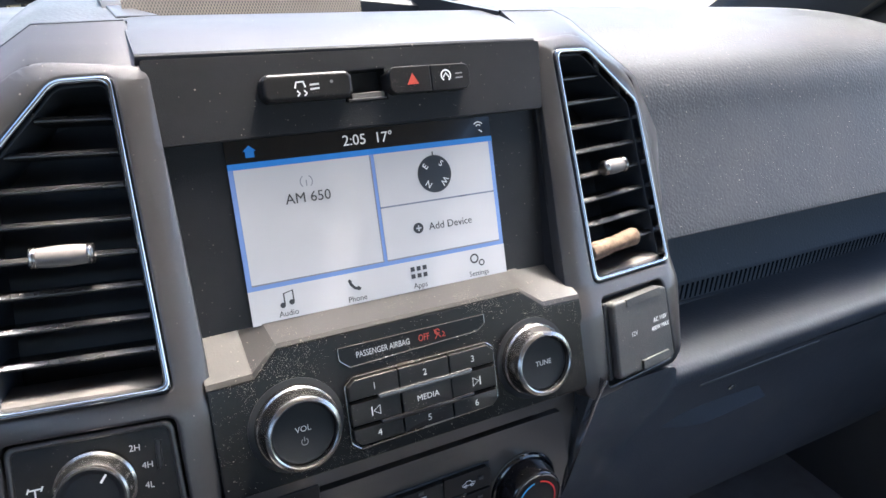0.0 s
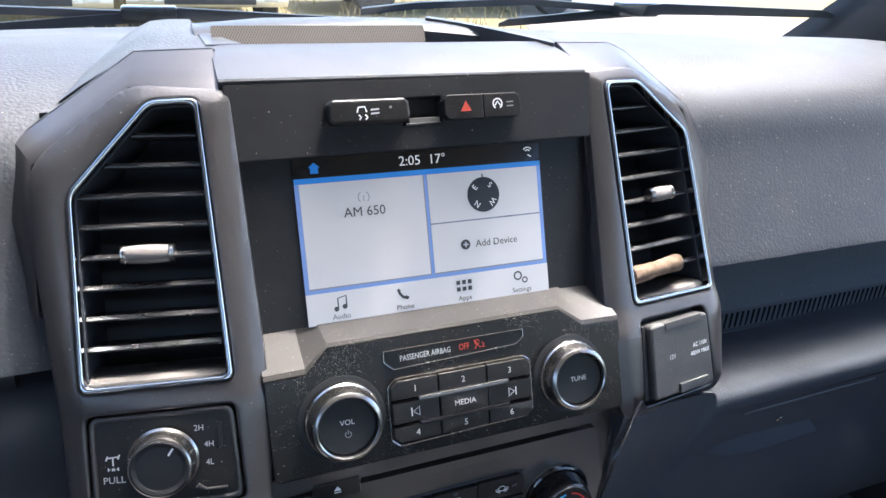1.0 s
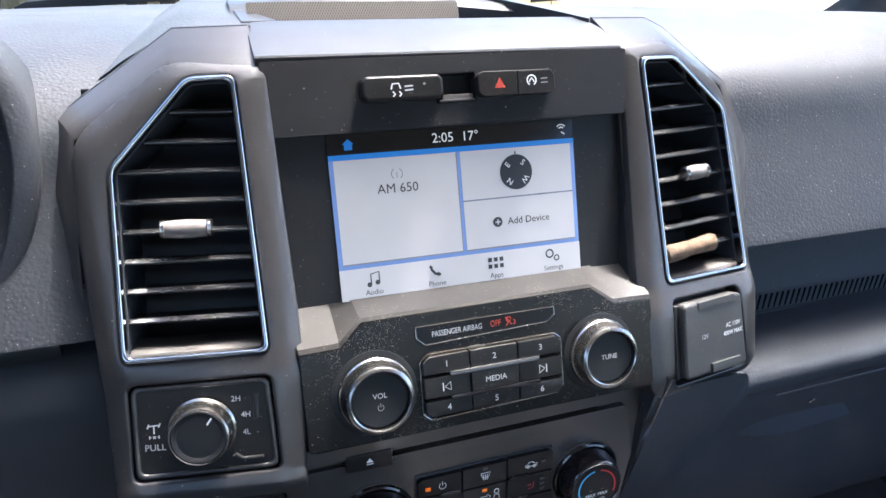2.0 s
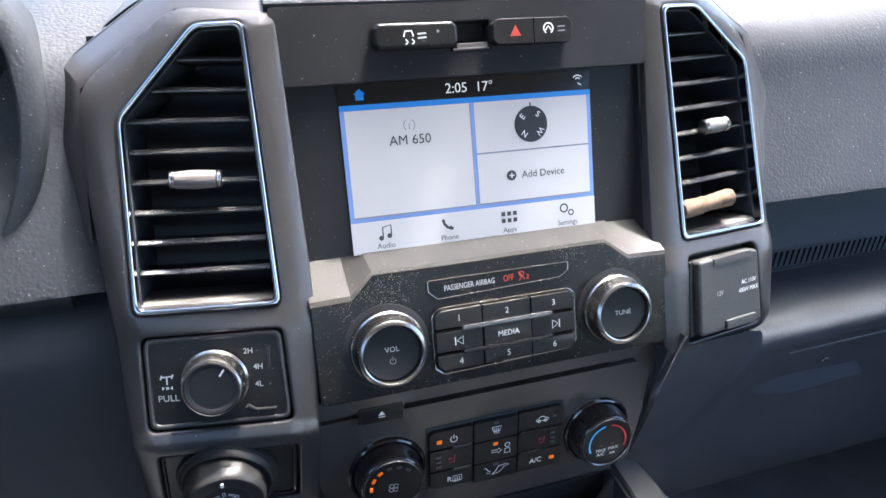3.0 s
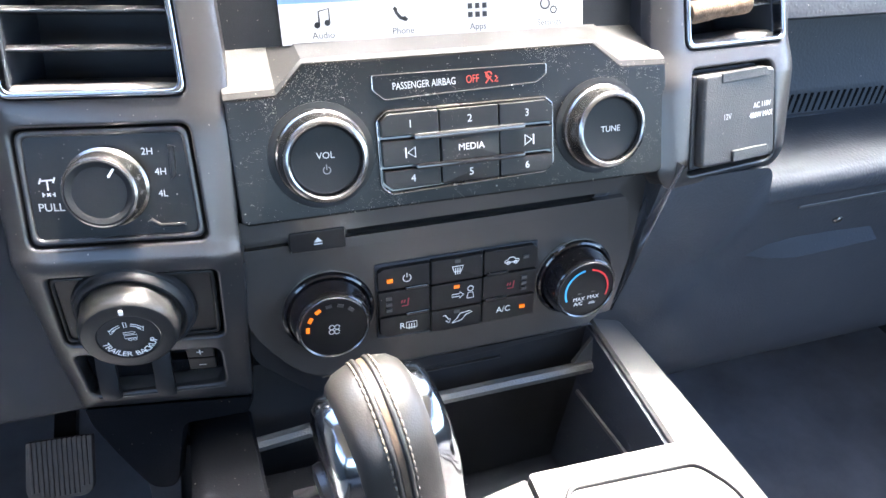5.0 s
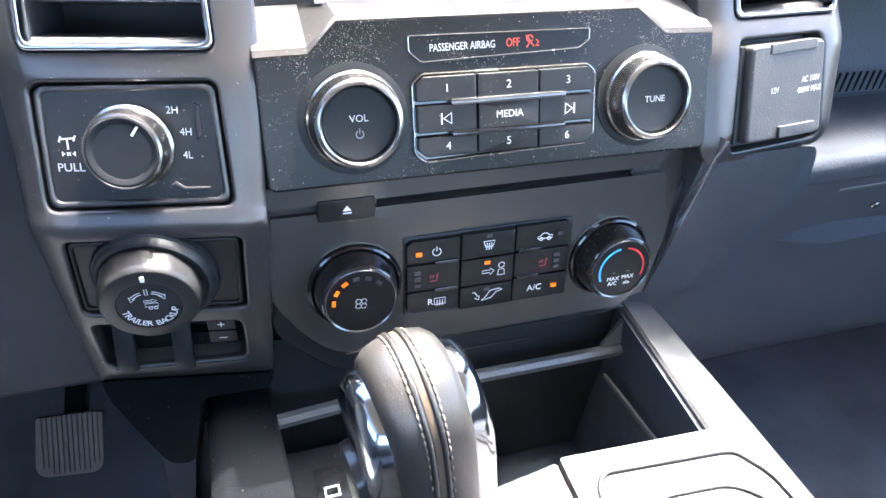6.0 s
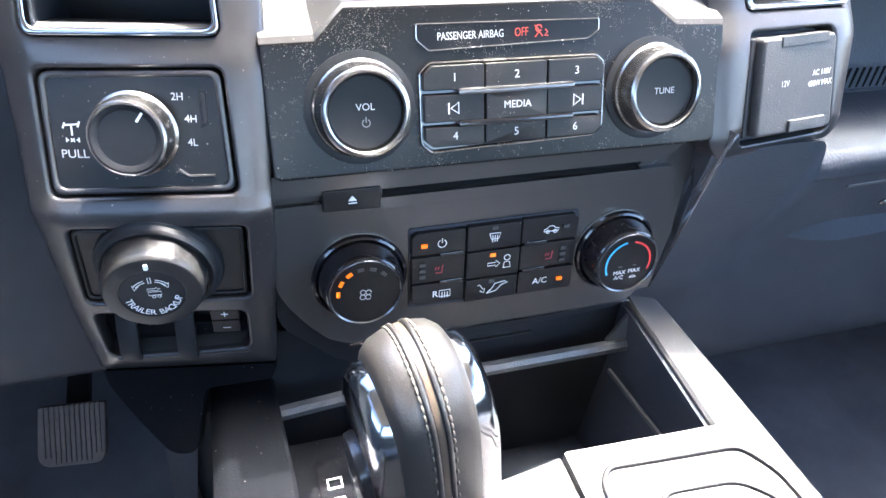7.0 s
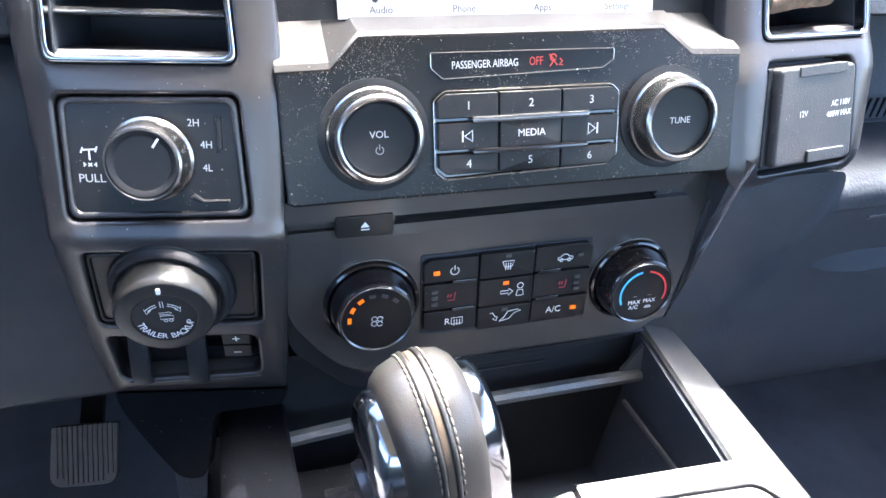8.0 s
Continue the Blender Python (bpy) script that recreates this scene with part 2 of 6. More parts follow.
def rounded(points, r, n=4):
    """A polygon with its corners rounded."""
    out = []
    count = len(points)
    for k in range(count):
        p, a, b = Vector(points[k]), Vector(points[k - 1]), Vector(points[(k + 1) % count])
        radius = r[k] if isinstance(r, (list, tuple)) else r
        da, db = (a - p), (b - p)
        cut = min(radius, da.length * 0.45, db.length * 0.45)
        if cut < 1e-5:
            out.append((p.x, p.y))
            continue
        s, e = p + da.normalized() * cut, p + db.normalized() * cut
        for q in range(n + 1):
            f = q / n
            v = s * (1 - f) ** 2 + p * 2 * f * (1 - f) + e * f * f
            out.append((v.x, v.y))
    return out


def rect(cx, cy, w, h, r=0.0, n=4):
    pts = [(cx - w / 2, cy - h / 2), (cx + w / 2, cy - h / 2), (cx + w / 2, cy + h / 2), (cx - w / 2, cy + h / 2)]
    return rounded(pts, r, n) if r else pts


def inset(points, d):
    """The outline moved inwards by d (outwards when negative)."""
    area = sum(a[0] * b[1] - b[0] * a[1] for a, b in zip(points, points[1:] + points[:1]))
    s = 1 if area > 0 else -1
    out = []
    n = len(points)
    for k in range(n):
        p, a, b = Vector(points[k]), Vector(points[k - 1]), Vector(points[(k + 1) % n])
        e, g = (p - a).normalized(), (b - p).normalized()
        na, nb = Vector((-e.y, e.x)) * s, Vector((-g.y, g.x)) * s
        m = (na + nb)
        m = m / max(0.3, m.dot(na)) if m.length > 1e-6 else na
        out.append(tuple(p + m * d))
    return out


def mm(*pairs):
    return [(a / 1000, b / 1000) for a, b in pairs]


def circle(cx, cy, r, n=32):
    return [(cx + r * math.cos(2 * math.pi * k / n), cy + r * math.sin(2 * math.pi * k / n)) for k in range(n)]


def plate(outer, back, front, bevel=0.0, holes=(), seg=2, bm=None, hole_bevel=None, plain=()):
    """A slab cut to an outline, with holes, whose front edges are bevelled, save along the heights in plain."""
    own = bmesh.new()
    loops = []
    for loop in (outer, *holes):
        vs = [own.verts.new((u, v, front)) for u, v in loop]
        loops.append([own.edges.new((vs[k], vs[(k + 1) % len(vs)])) for k in range(len(vs))])
    if holes:
        bmesh.ops.triangle_fill(own, use_beauty=True, edges=[e for es in loops for e in es])
    else:
        own.faces.new(own.verts)
    out = bmesh.ops.extrude_face_region(own, geom=list(own.faces), use_keep_orig=True)
    for v in (g for g in out["geom"] if isinstance(g, bmesh.types.BMVert)):
        v.co.z = back
    bmesh.ops.recalc_face_normals(own, faces=own.faces)
    ends = [e for e in loops[0] if e.is_valid and not any(abs(e.verts[0].co.y - p) < 0.0016 and abs(e.verts[1].co.y - p) < 0.0016 for p in plain)]
    inner = [e for es in loops[1:] for e in es if e.is_valid]
    if bevel:
        bmesh.ops.bevel(own, geom=ends, offset=bevel, segments=seg, profile=0.5, affect="EDGES", clamp_overlap=True)
    if inner and (hole_bevel or bevel):
        inner = [e for e in inner if e.is_valid]
        bmesh.ops.bevel(own, geom=inner, offset=hole_bevel or bevel, segments=seg, profile=0.5, affect="EDGES", clamp_overlap=True)
    if bm is None:
        return own
    return merge(bm, own)


def merge(bm, other):
    me = bpy.data.meshes.new("temporary")
    other.to_mesh(me)
    other.free()
    bm.from_mesh(me)
    bpy.data.meshes.remove(me)
    return bm


def lathe(profile, cu=0.0, cv=0.0, n=56, wave=0.0, waves=0, wave_span=(0, 99), hollow=False):
    """A turned solid about the out axis; profile of (radius, out)."""
    bm = bmesh.new()
    rings = []
    for j, (r, w) in enumerate(profile):
        ring = []
        for k in range(n):
            a = 2 * math.pi * k / n
            rr = r * (1 + wave * math.cos(waves * a)) if wave_span[0] <= j <= wave_span[1] else r
            ring.append(bm.verts.new((cu + rr * math.cos(a), cv + rr * math.sin(a), w)))
        rings.append(ring)
    for a, b in zip(rings, rings[1:]):
        for k in range(n):
            bm.faces.new((a[k], a[(k + 1) % n], b[(k + 1) % n], b[k]))
    bm.faces.new(rings[0][::-1])
    if not hollow:
        bm.faces.new(rings[-1])
    return bm


def loft(sections, closed=True, caps=True):
    """A skin over sections of as many points each; each section a loop."""
    bm = bmesh.new()
    rows = [[bm.verts.new(p) for p in s] for s in sections]
    n = len(rows[0])
    for a, b in zip(rows, rows[1:]):
        for k in range(n if closed else n - 1):
            bm.faces.new((a[k], a[(k + 1) % n], b[(k + 1) % n], b[k]))
    if caps and closed:
        bm.faces.new(rows[0][::-1])
        bm.faces.new(rows[-1])
    return bm


def box(x0, x1, y0, y1, z0, z1, bevel=0.0, seg=2):
    bm = bmesh.new()
    bmesh.ops.create_cube(bm, size=1, matrix=Matrix.LocRotScale(((x0 + x1) / 2, (y0 + y1) / 2, (z0 + z1) / 2), None, (x1 - x0, y1 - y0, z1 - z0)))
    if bevel:
        bmesh.ops.bevel(bm, geom=list(bm.edges), offset=bevel, segments=seg, profile=0.5, affect="EDGES")
    return bm


def curve_points(points, n):
    """A smooth line through points (Catmull-Rom)."""
    out = []
    pts = [Vector(p) for p in points]
    for k in range(len(pts) - 1):
        p0, p1, p2, p3 = pts[max(0, k - 1)], pts[k], pts[k + 1], pts[min(len(pts) - 1, k + 2)]
        for q in range(n):
            f = q / n
            out.append(0.5 * (2 * p1 + (p2 - p0) * f + (2 * p0 - 5 * p1 + 4 * p2 - p3) * f * f + (3 * p1 - p0 - 3 * p2 + p3) * f ** 3))
    out.append(pts[-1])
    return out


def stroke(lines, width, w=0.0004, closed=False):
    """Printed lines of even width, a hair proud."""
    bm = bmesh.new()
    for line in lines:
        pts = [Vector(p).to_2d() for p in line]
        n = len(pts)
        left, right = [], []
        for k, p in enumerate(pts):
            a, b = pts[max(0, k - 1)], pts[min(n - 1, k + 1)]
            if closed:
                a, b = pts[k - 1], pts[(k + 1) % n]
            d = (b - a).normalized()
            o = Vector((-d.y, d.x)) * width / 2
            left.append(bm.verts.new((*(p + o), w)))
            right.append(bm.verts.new((*(p - o), w)))
        for k in range(n if closed else n - 1):
            j = (k + 1) % n
            bm.faces.new((left[k], right[k], right[j], left[j]))
    return bm


def arc(cx, cy, r, a0, a1, n=18):
    return [(cx + r * math.cos(radians(a0 + (a1 - a0) * k / n)), cy + r * math.sin(radians(a0 + (a1 - a0) * k / n))) for k in range(n + 1)]


def lettering(words, size, cu, cv, mat, parent, frame_, w=0.0004, turn=0.0, squeeze=1.0, bold=0.0):
    """Printed words with the built-in font, centred."""
    data = bpy.data.curves.new("lettering", "FONT")
    data.body, data.size, data.align_x, data.align_y = words, size, "CENTER", "CENTER"
    data.offset = bold
    data.resolution_u = 3
    data.extrude = 0.00005
    ob = bpy.data.objects.new("lettering", data)
    me = bpy.data.meshes.new_from_object(ob)
    bpy.data.objects.remove(ob)
    bpy.data.curves.remove(data)
    bm = bmesh.new()
    bm.from_mesh(me)
    bpy.data.meshes.remove(me)
    bm.transform(pose(cu, cv, w, 0, 0, turn) @ Matrix.Diagonal((squeeze, 1, 1, 1)))
    return part("lettering", bm, mat, parent, "", frame_)


# ---- axes of the leaning panels ----
SCREEN = face(0.001, 0.0, 0.6205, 22)
RADIO = face(0.004, -0.053, 0.556, 20)
HEAT = face(0.004, -0.062, 0.434, 9.5)
HOOD = face(0.004, 0.034, 0.722, 22)
VENT_L = face(-0.173, -0.0235, 0.613, 27, -8)
VENT_R = face(0.181, -0.020, 0.613, 27, 8)
CTRL_L = face(-0.173, -0.050, 0.548, 21, -10)
CTRL_R = face(0.184, -0.053, 0.546, 21, 8)
LOW_L = face(-0.173, -0.0555, 0.539, -3, -9)

# ---- cabin shell ----
def steps(a, b, n):
    return [a + (b - a) * k / n for k in range(n + 1)]


def slab(name, outline, thickness, mat, label, axis="x", at=0.0, holes=()):
    """A flat piece of the cabin's shell."""
    bm = plate(outline, 0, thickness, holes=holes)
    m = {"x": Matrix(((0, 0, 1, at), (1, 0, 0, 0), (0, 1, 0, 0), (0, 0, 0, 1))),
         "y": Matrix(((1, 0, 0, 0), (0, 0, 1, at), (0, 1, 0, 0), (0, 0, 0, 1))),
         "z": Matrix(((1, 0, 0, 0), (0, 1, 0, 0), (0, 0, 1, at), (0, 0, 0, 1)))}[axis]
    return tagged(part(name, bm, mat, None, "", m), label, name.split("_")[0], kind="structure")


slab("floor", [(-0.86, -2.2), (0.86, -2.2), (0.86, 0.7), (-0.86, 0.7)], 0.04, CARPET, "dark carpeted truck cabin floor", "z", -0.04)
slab("ceiling", [(-0.82, -2.2), (0.82, -2.2), (0.82, -0.12), (-0.82, -0.12)], 0.05, LINING, "pale fabric roof lining of the cabin", "z", 1.27)
side_ = [(-2.2, -0.04), (0.7, -0.04), (0.7, 0.6), (-0.15, 1.27), (-2.2, 1.27)]
slab("wall_left", side_, 0.04, LOWER, "dark grained driver's door with an open side window", "x", -0.9, holes=[[(-2.05, 0.80), (-0.7, 0.80), (-0.7, 1.2), (-2.05, 1.2)]])
slab("wall_right", side_, 0.04, CABIN, "dark passenger door with an open side window", "x", 0.86, holes=[[(-2.05, 0.60), (0.36, 0.60), (-0.2, 1.22), (-2.05, 1.22)]])
slab("wall_rear", [(-0.86, -0.04), (0.86, -0.04), (0.86, 1.27), (-0.86, 1.27)], 0.04, CABIN, "dark rear wall with a wide window opening", "y", -2.24,
     holes=[[(-0.7, 0.7), (0.7, 0.7), (0.7, 1.15), (-0.7, 1.15)]])
slab("wall_front", [(-0.86, -0.04), (0.86, -0.04), (0.86, 0.6), (-0.86, 0.6)], 0.04, DEEP, "black firewall behind the dashboard", "y", 0.6)

GLASS = bpy.data.materials.new("windscreen_glass")
GLASS.use_nodes = True
g_ = GLASS.node_tree.nodes["Principled BSDF"]
g_.inputs["Transmission Weight"].default_value, g_.inputs["Roughness"].default_value = 1.0, 0.0
g_.inputs["IOR"].default_value = 1.25
g_.inputs["Base Color"].default_value = (0.96, 0.99, 0.98, 1)


def windscreen():
    secs = []
    for j in range(25):
        x = -0.78 + 1.56 * j / 24
        bow = 0.22 * (x / 0.78) ** 2
        inner = [Vector((x * (1 - 0.05 * f), 0.68 - bow - (0.78 - bow * 0.4) * f, 0.69 + 0.57 * f)) for f in steps(0, 1, 8)]
        secs.append(inner + [p + Vector((0, 0.003, 0.004)) for p in inner[::-1]])
    bm = loft(secs)
    ob = part("window_1", bm, GLASS, None, "", None, 60)
    ob.visible_shadow = False
    tagged(ob, "clear curved windscreen above the dashboard", "window", kind="structure")


windscreen()


def pillar(side):
    base, top = Vector((side * 0.845, 0.50, 0.64)), Vector((side * 0.76, -0.16, 1.28))
    secs = []
    for f in (0, 0.25, 0.5, 0.75, 1):
        p = base.lerp(top, f)
        secs.append([p + Vector((side * a, b, c)) for a, b, c in
                     ((-0.055, 0.05, 0.0), (-0.06, 0.03, -0.01), (-0.045, -0.04, -0.03), (0.0, -0.075, -0.05), (0.06, -0.07, -0.05), (0.06, 0.06, 0.0))])
    ob = part("trim_pillar_right" if side > 0 else "trim_pillar_left", loft(secs), LOWER, None, "", None, 40)
    tagged(ob, "dark plastic windscreen pillar trim", "pillar", kind="structure")


pillar(1)
pillar(-1)


# ---- dashboard ----
def swept(profile_at, xs):
    return loft([[(x, y, z) for y, z in profile_at(x)] for x in xs])


def pad_profile(drop=0.0, near=0.0, low=0.0, x=0.0):
    reach = (0.60 - 0.2 * (x / 0.78) ** 2 - 0.165) / 0.385
    top = curve_points([(0.0065, 0.6205 + low), (0.020, 0.643), (0.036, 0.669), (0.051, 0.6955), (0.0585, 0.7115), (0.067, 0.724), (0.083, 0.7365), (0.115, 0.7475), (0.165, 0.753), (0.25, 0.751), (0.40, 0.733), (0.55, 0.712)], 4)
    pts = [(p.x - near if p.x < 0.165 else 0.165 + (p.x - 0.165) * reach, p.y - drop * max(0.0, (p.y - 0.62)) / 0.13) for p in top]
    return [(0.05 - near, 0.602 + low), (0.011 - near, 0.612 + low), (0.0045 - near, 0.616 + low)] + pts + [(0.605, pts[-1][1] - 0.02), (0.605, 0.60)]


dashboard = thing("dashboard", (0.0, 0.2, 0.55), "dark soft grained truck dashboard, dusty and sunlit on top", "dashboard")


def right_pad(x):
    end = max(0.0, (x - 0.60) / 0.2)
    return pad_profile(drop=0.045 * end ** 2, x=x)


part("upper_pad", swept(right_pad, [0.2262, 0.24] + steps(0.26, 0.60, 8) + steps(0.62, 0.80, 9)), PAD, dashboard, "dusty grained soft pad", None, 60, True)


def left_pad(x):
    return pad_profile(x=x)


part("upper_pad", swept(left_pad, steps(-0.80, -0.2215, 10)), PAD, dashboard, "dusty grained soft pad", None, 60, True)
part("upper_pad", swept(lambda x: [(0.168, 0.69)] + [p for p in pad_profile(x=x) if p[0] > 0.164 and p[1] > 0.65] + [(0.6, 0.69)], steps(-0.2215, 0.2262, 6)), PAD, dashboard, "", None, 60)


def shelf_profile(x):
    lift = 0.018 * max(0.0, x - 0.24)
    pts = curve_points([(0.041, 0.520), (0.018, 0.5195), (-0.013, 0.517), (-0.027, 0.512), (-0.032, 0.503), (-0.0305, 0.492)], 4)
    return [(0.075, 0.50 + lift), (0.075, 0.520 + lift)] + [(p.x, p.y + lift) for p in pts] + [(-0.005, 0.48 + lift)]


part("shelf", swept(shelf_profile, [0.135] + steps(0.2, 0.80, 8)), LOWER, dashboard, "grained ledge under an open slot", None, 60)
part("slot_back", loft([[(x, y, z) for y, z in ((0.09, 0.50), (0.0395, 0.515), (0.0405, 0.5405), (0.042, 0.544), (0.055, 0.568), (0.058, 0.606), (0.09, 0.61))] for x in (0.135, 0.8)]), LOWER, dashboard, "dark recessed slot")
ribs = bmesh.new()
for k in range(86):
    x = 0.235 + k * 0.0065
    merge(ribs, box(x, x + 0.0022, 0.0398, 0.0415, 0.5235, 0.5395))
part("slot_edge", loft([[(x, y, z) for y, z in ((0.0405, 0.5198), (0.0365, 0.520), (0.0362, 0.5218), (0.0375, 0.5228), (0.0405, 0.5226))] for x in (0.135, 0.8)]), LOWER, dashboard, "thin edge behind the ledge", None, 50)
part("slot_ribs", ribs, NEAR_BLACK, dashboard, "fine ribbed liner")


def knee_profile(x, near=0.0):
    """The lower panel; beside the stack it swells forward to meet the foot of the vent pillar."""
    k = min(1.0, max(0.0, (0.256 - x) / 0.05))
    k = k * k * (3 - 2 * k)
    pts = curve_points([(-0.0295 - 0.0235 * k, 0.493 + 0.049 * k), (-0.024 - 0.025 * k, 0.479 + 0.036 * k), (-0.0145 - 0.023 * k, 0.456 + 0.022 * k), (-0.014 * k, 0.415 + 0.01 * k), (0.013 - 0.006 * k, 0.36), (0.024, 0.30), (0.04, 0.235), (0.07, 0.18)], 4)
    return [(0.10, 0.485)] + [(p.x - near, p.y) for p in pts] + [(0.22, 0.18)]


part("knee_panel", swept(lambda x: knee_profile(x, 0.003 * max(0.0, 1 - (x - 0.128) / 0.05)), [0.128, 0.14, 0.16, 0.18, 0.2] + steps(0.206, 0.256, 10) + [0.28] + steps(0.30, 0.80, 6)), LOWER, dashboard, "dark lower dash panel", None, 60)
# driver's half in a blacker plastic: the footwell's shade is put into its colour
part("knee_panel", swept(lambda x: [(0.2, 0.60), (0.025, 0.608), (0.008, 0.60), (-0.004, 0.575)] + [(-0.004, 0.53), (-0.006, 0.48), (-0.004, 0.43), (0.0, 0.385), (0.008, 0.374), (0.2, 0.36)], steps(-0.80, -0.222, 8)), DEEP, dashboard, "dark lower dash panel", None, 60)

part("column_fascia", swept(lambda x: [(0.05, 0.60), (0.009, 0.604), (0.009, 0.612), (0.015, 0.6225), (0.037, 0.647), (0.052, 0.667), (0.07, 0.667), (0.07, 0.60)], steps(-0.80, -0.248, 6)), BLACK, dashboard, "plain black fascia beside the steering column", None, 60)
# glovebox pull, sunk into the lower panel
GLOVE = face(0.29, -0.0175, 0.4685, -21, 0)
part("glovebox_pull", plate(rounded(mm((-4.5, 13), (150, 19.5), (124, -58), (-2, -58)), 0.004), -0.004, 0.0008, 0.0006), LOWER, dashboard, "recessed dark glovebox handle", GLOVE)
lip = [[GLOVE @ Vector((p[0] / 1000, p[1] / 1000, p[2] / 1000)) for p in (top_, low_, under_, (top_[0], top_[1] - 8, -1))] for top_, low_, under_ in
       (((-10, -54, 1.0), (-12, -57, 1.6), (-12, -60, 1)), ((8, -42, 1.0), (8, -52.5, 11), (8, -63, 1)), ((33, -38, 1.0), (33, -51, 15), (33, -63, 1)), ((72, -39.4, 1.0), (76, -50, 14), (75, -62, 1)), ((114, -42, 1.0), (121, -50, 12), (119, -59, 1)))]
part("glovebox_lip", loft(lip), LOWER, dashboard, "grained lower lip of the handle", None, 30)
part("glovebox_edge", plate(rounded(mm((-4.5, 14.5), (150, 21), (150, 18), (-4.5, 11.5)), 0.001), 0.0, 0.0034, 0.0014, seg=3), RAIL, dashboard, "", GLOVE)
part("glovebox_lock", lathe([(0.004, 0), (0.004, 0.003), (0.003, 0.004)], 0.0585, -0.0185, 20), CHROME, dashboard, "", GLOVE)
# added chrome bead that draws the highlight on the lower panel's edge
bead = [Vector(p) for p in ((0.1365, -0.0605, 0.557), (0.134, -0.0585, 0.5425), (0.1305, -0.0565, 0.515), (0.1265, -0.055, 0.486), (0.1235, -0.053, 0.46), (0.121, -0.05, 0.435))]
part("edge_bead", loft([[p + Vector(o) for o in ((-0.004, 0.012, 0), (-0.0012, 0.0012, 0), (0.0004, -0.0006, 0), (0.0022, 0.0006, 0), (0.014, 0.012, 0))] for p in bead], caps=False), EDGE, dashboard, "edge of the lower panel, its highlight added as a bright bead", None, 60)


# ---- instrument cluster ----
def instrument_cluster():
    t = thing("instrument_cluster", (-0.46, 0.02, 0.62), "hooded dark instrument cluster with a round gauge", "instrument cluster")
    fr = face(-0.415, 0.03, 0.585, 16)
    out = rounded(mm((-150, 30), (135, 30), (160, 75), (172, 120), (170, 170), (148, 205), (-148, 205), (-170, 170), (-172, 120)), 0.025, 6)
    inner = rounded(mm((-142, 42), (128, 42), (149, 80), (160, 122), (158, 165), (140, 193), (-140, 193), (-158, 165), (-160, 122)), 0.022, 6)
    part("hood", plate(out, -0.03, 0.024, 0.010, holes=[inner], seg=4), PAD, t, "grained rounded hood", fr, 50)
    part("dial_plate", plate(out, -0.035, -0.02), DEEP, t, "", fr)
    gauge = part("gauge", lathe([(0.062, -0.02), (0.062, 0.0), (0.056, 0.003), (0.053, -0.006), (0.0, -0.006)], 0.104, 0.11), BLACK, t, "round gauge with pale ticks", fr)
    ticks = [[(0.104 + r * math.cos(a), 0.11 + r * math.sin(a)) for r in (0.043, 0.051)] for a in (radians(-60 + 20 * k) for k in range(16))]
    part("tick_marks", stroke(ticks, 0.0016, -0.005), GREY, gauge, "", fr)


instrument_cluster()


# ---- centre stack ----
stack = thing("center_stack", (0.004, 0.0, 0.52), "black dusty truck centre stack with a stepped face", "center stack")
XL, XR = -0.121, 0.131

back = swept(lambda x: [(0.12, 0.40), (0.0, 0.40), (-0.02, 0.44), (-0.02, 0.60), (0.01, 0.618), (0.052, 0.72), (0.07, 0.752), (0.12, 0.752)], [XL, XR])
part("body", back, BLACK, stack, "black inner housing")

# the face that holds the radio, with its raised middle and lit ledge
top_line = mm((-121.5, 57), (-97, 57.5), (-83, 71.5), (74, 71.5), (92, 58), (121, 57.2))
outline = mm((-121.5, -4), (-118, -6), (118, -6), (127, -2)) + top_line[::-1]
part("radio_face", plate(outline, -0.03, 0.0, 0.0016), PANEL, stack, "dusty black face round the radio", RADIO)
front_pts = [RADIO @ Vector((u, v, -0.0005)) for u, v in top_line]
back_pts = [Vector((p.x, 0.004, 0.6215 if 0 < k < 5 else 0.621)) for k, p in enumerate(front_pts)]
mid_pts = [p + (q - p) * 0.06 + Vector((0, 0, 0.0016)) for p, q in zip(front_pts, back_pts)]
low_f = [p + Vector((0, 0.004, -0.02)) for p in front_pts]
low_b = [p + Vector((0, 0.004, -0.03)) for p in back_pts]
for a_, b_, mat_, label_ in ((0, 2, LEDGE, "silver step at the end of the ledge"), (1, 6, LEDGE_DARK, "dusty graphite ledge below the screen")):
    part("ledge", loft([row[a_:b_] for row in (low_f, front_pts, mid_pts, back_pts, low_b)], closed=False), mat_, stack, label_, None, 25)

# the brow above the screen
hood_out = rounded(mm((-124, -2), (121, 0), (124, 44), (-124, 42.5)), 0.0015)
slot_ = mm((-16, 14), (10, 14.5), (10, 31.5), (-16, 31))
part("brow_face", plate(hood_out, -0.014, 0.0, 0.0014, holes=[slot_]), BROW, stack, "grained black band with switches", HOOD)
brow = []
for x, s in ((-0.122, 0.0), (-0.116, 0.8), (-0.10, 1.0), (0.0, 1.0), (0.10, 1.0), (0.1245, 0.4)):
    sag = 0.0008 * s
    brow.append([(x, 0.0506, 0.7608), (x, 0.0507, 0.7634), (x, 0.0517, 0.7646), (x, 0.078, 0.7702 + sag), (x, 0.097, 0.772 + sag), (x, 0.108, 0.7735 + sag), (x, 0.112, 0.771), (x, 0.112, 0.75), (x, 0.06, 0.745)])
part("brow_top", loft(brow), BROWTOP, stack, "satin sloping brow top", None, 35)

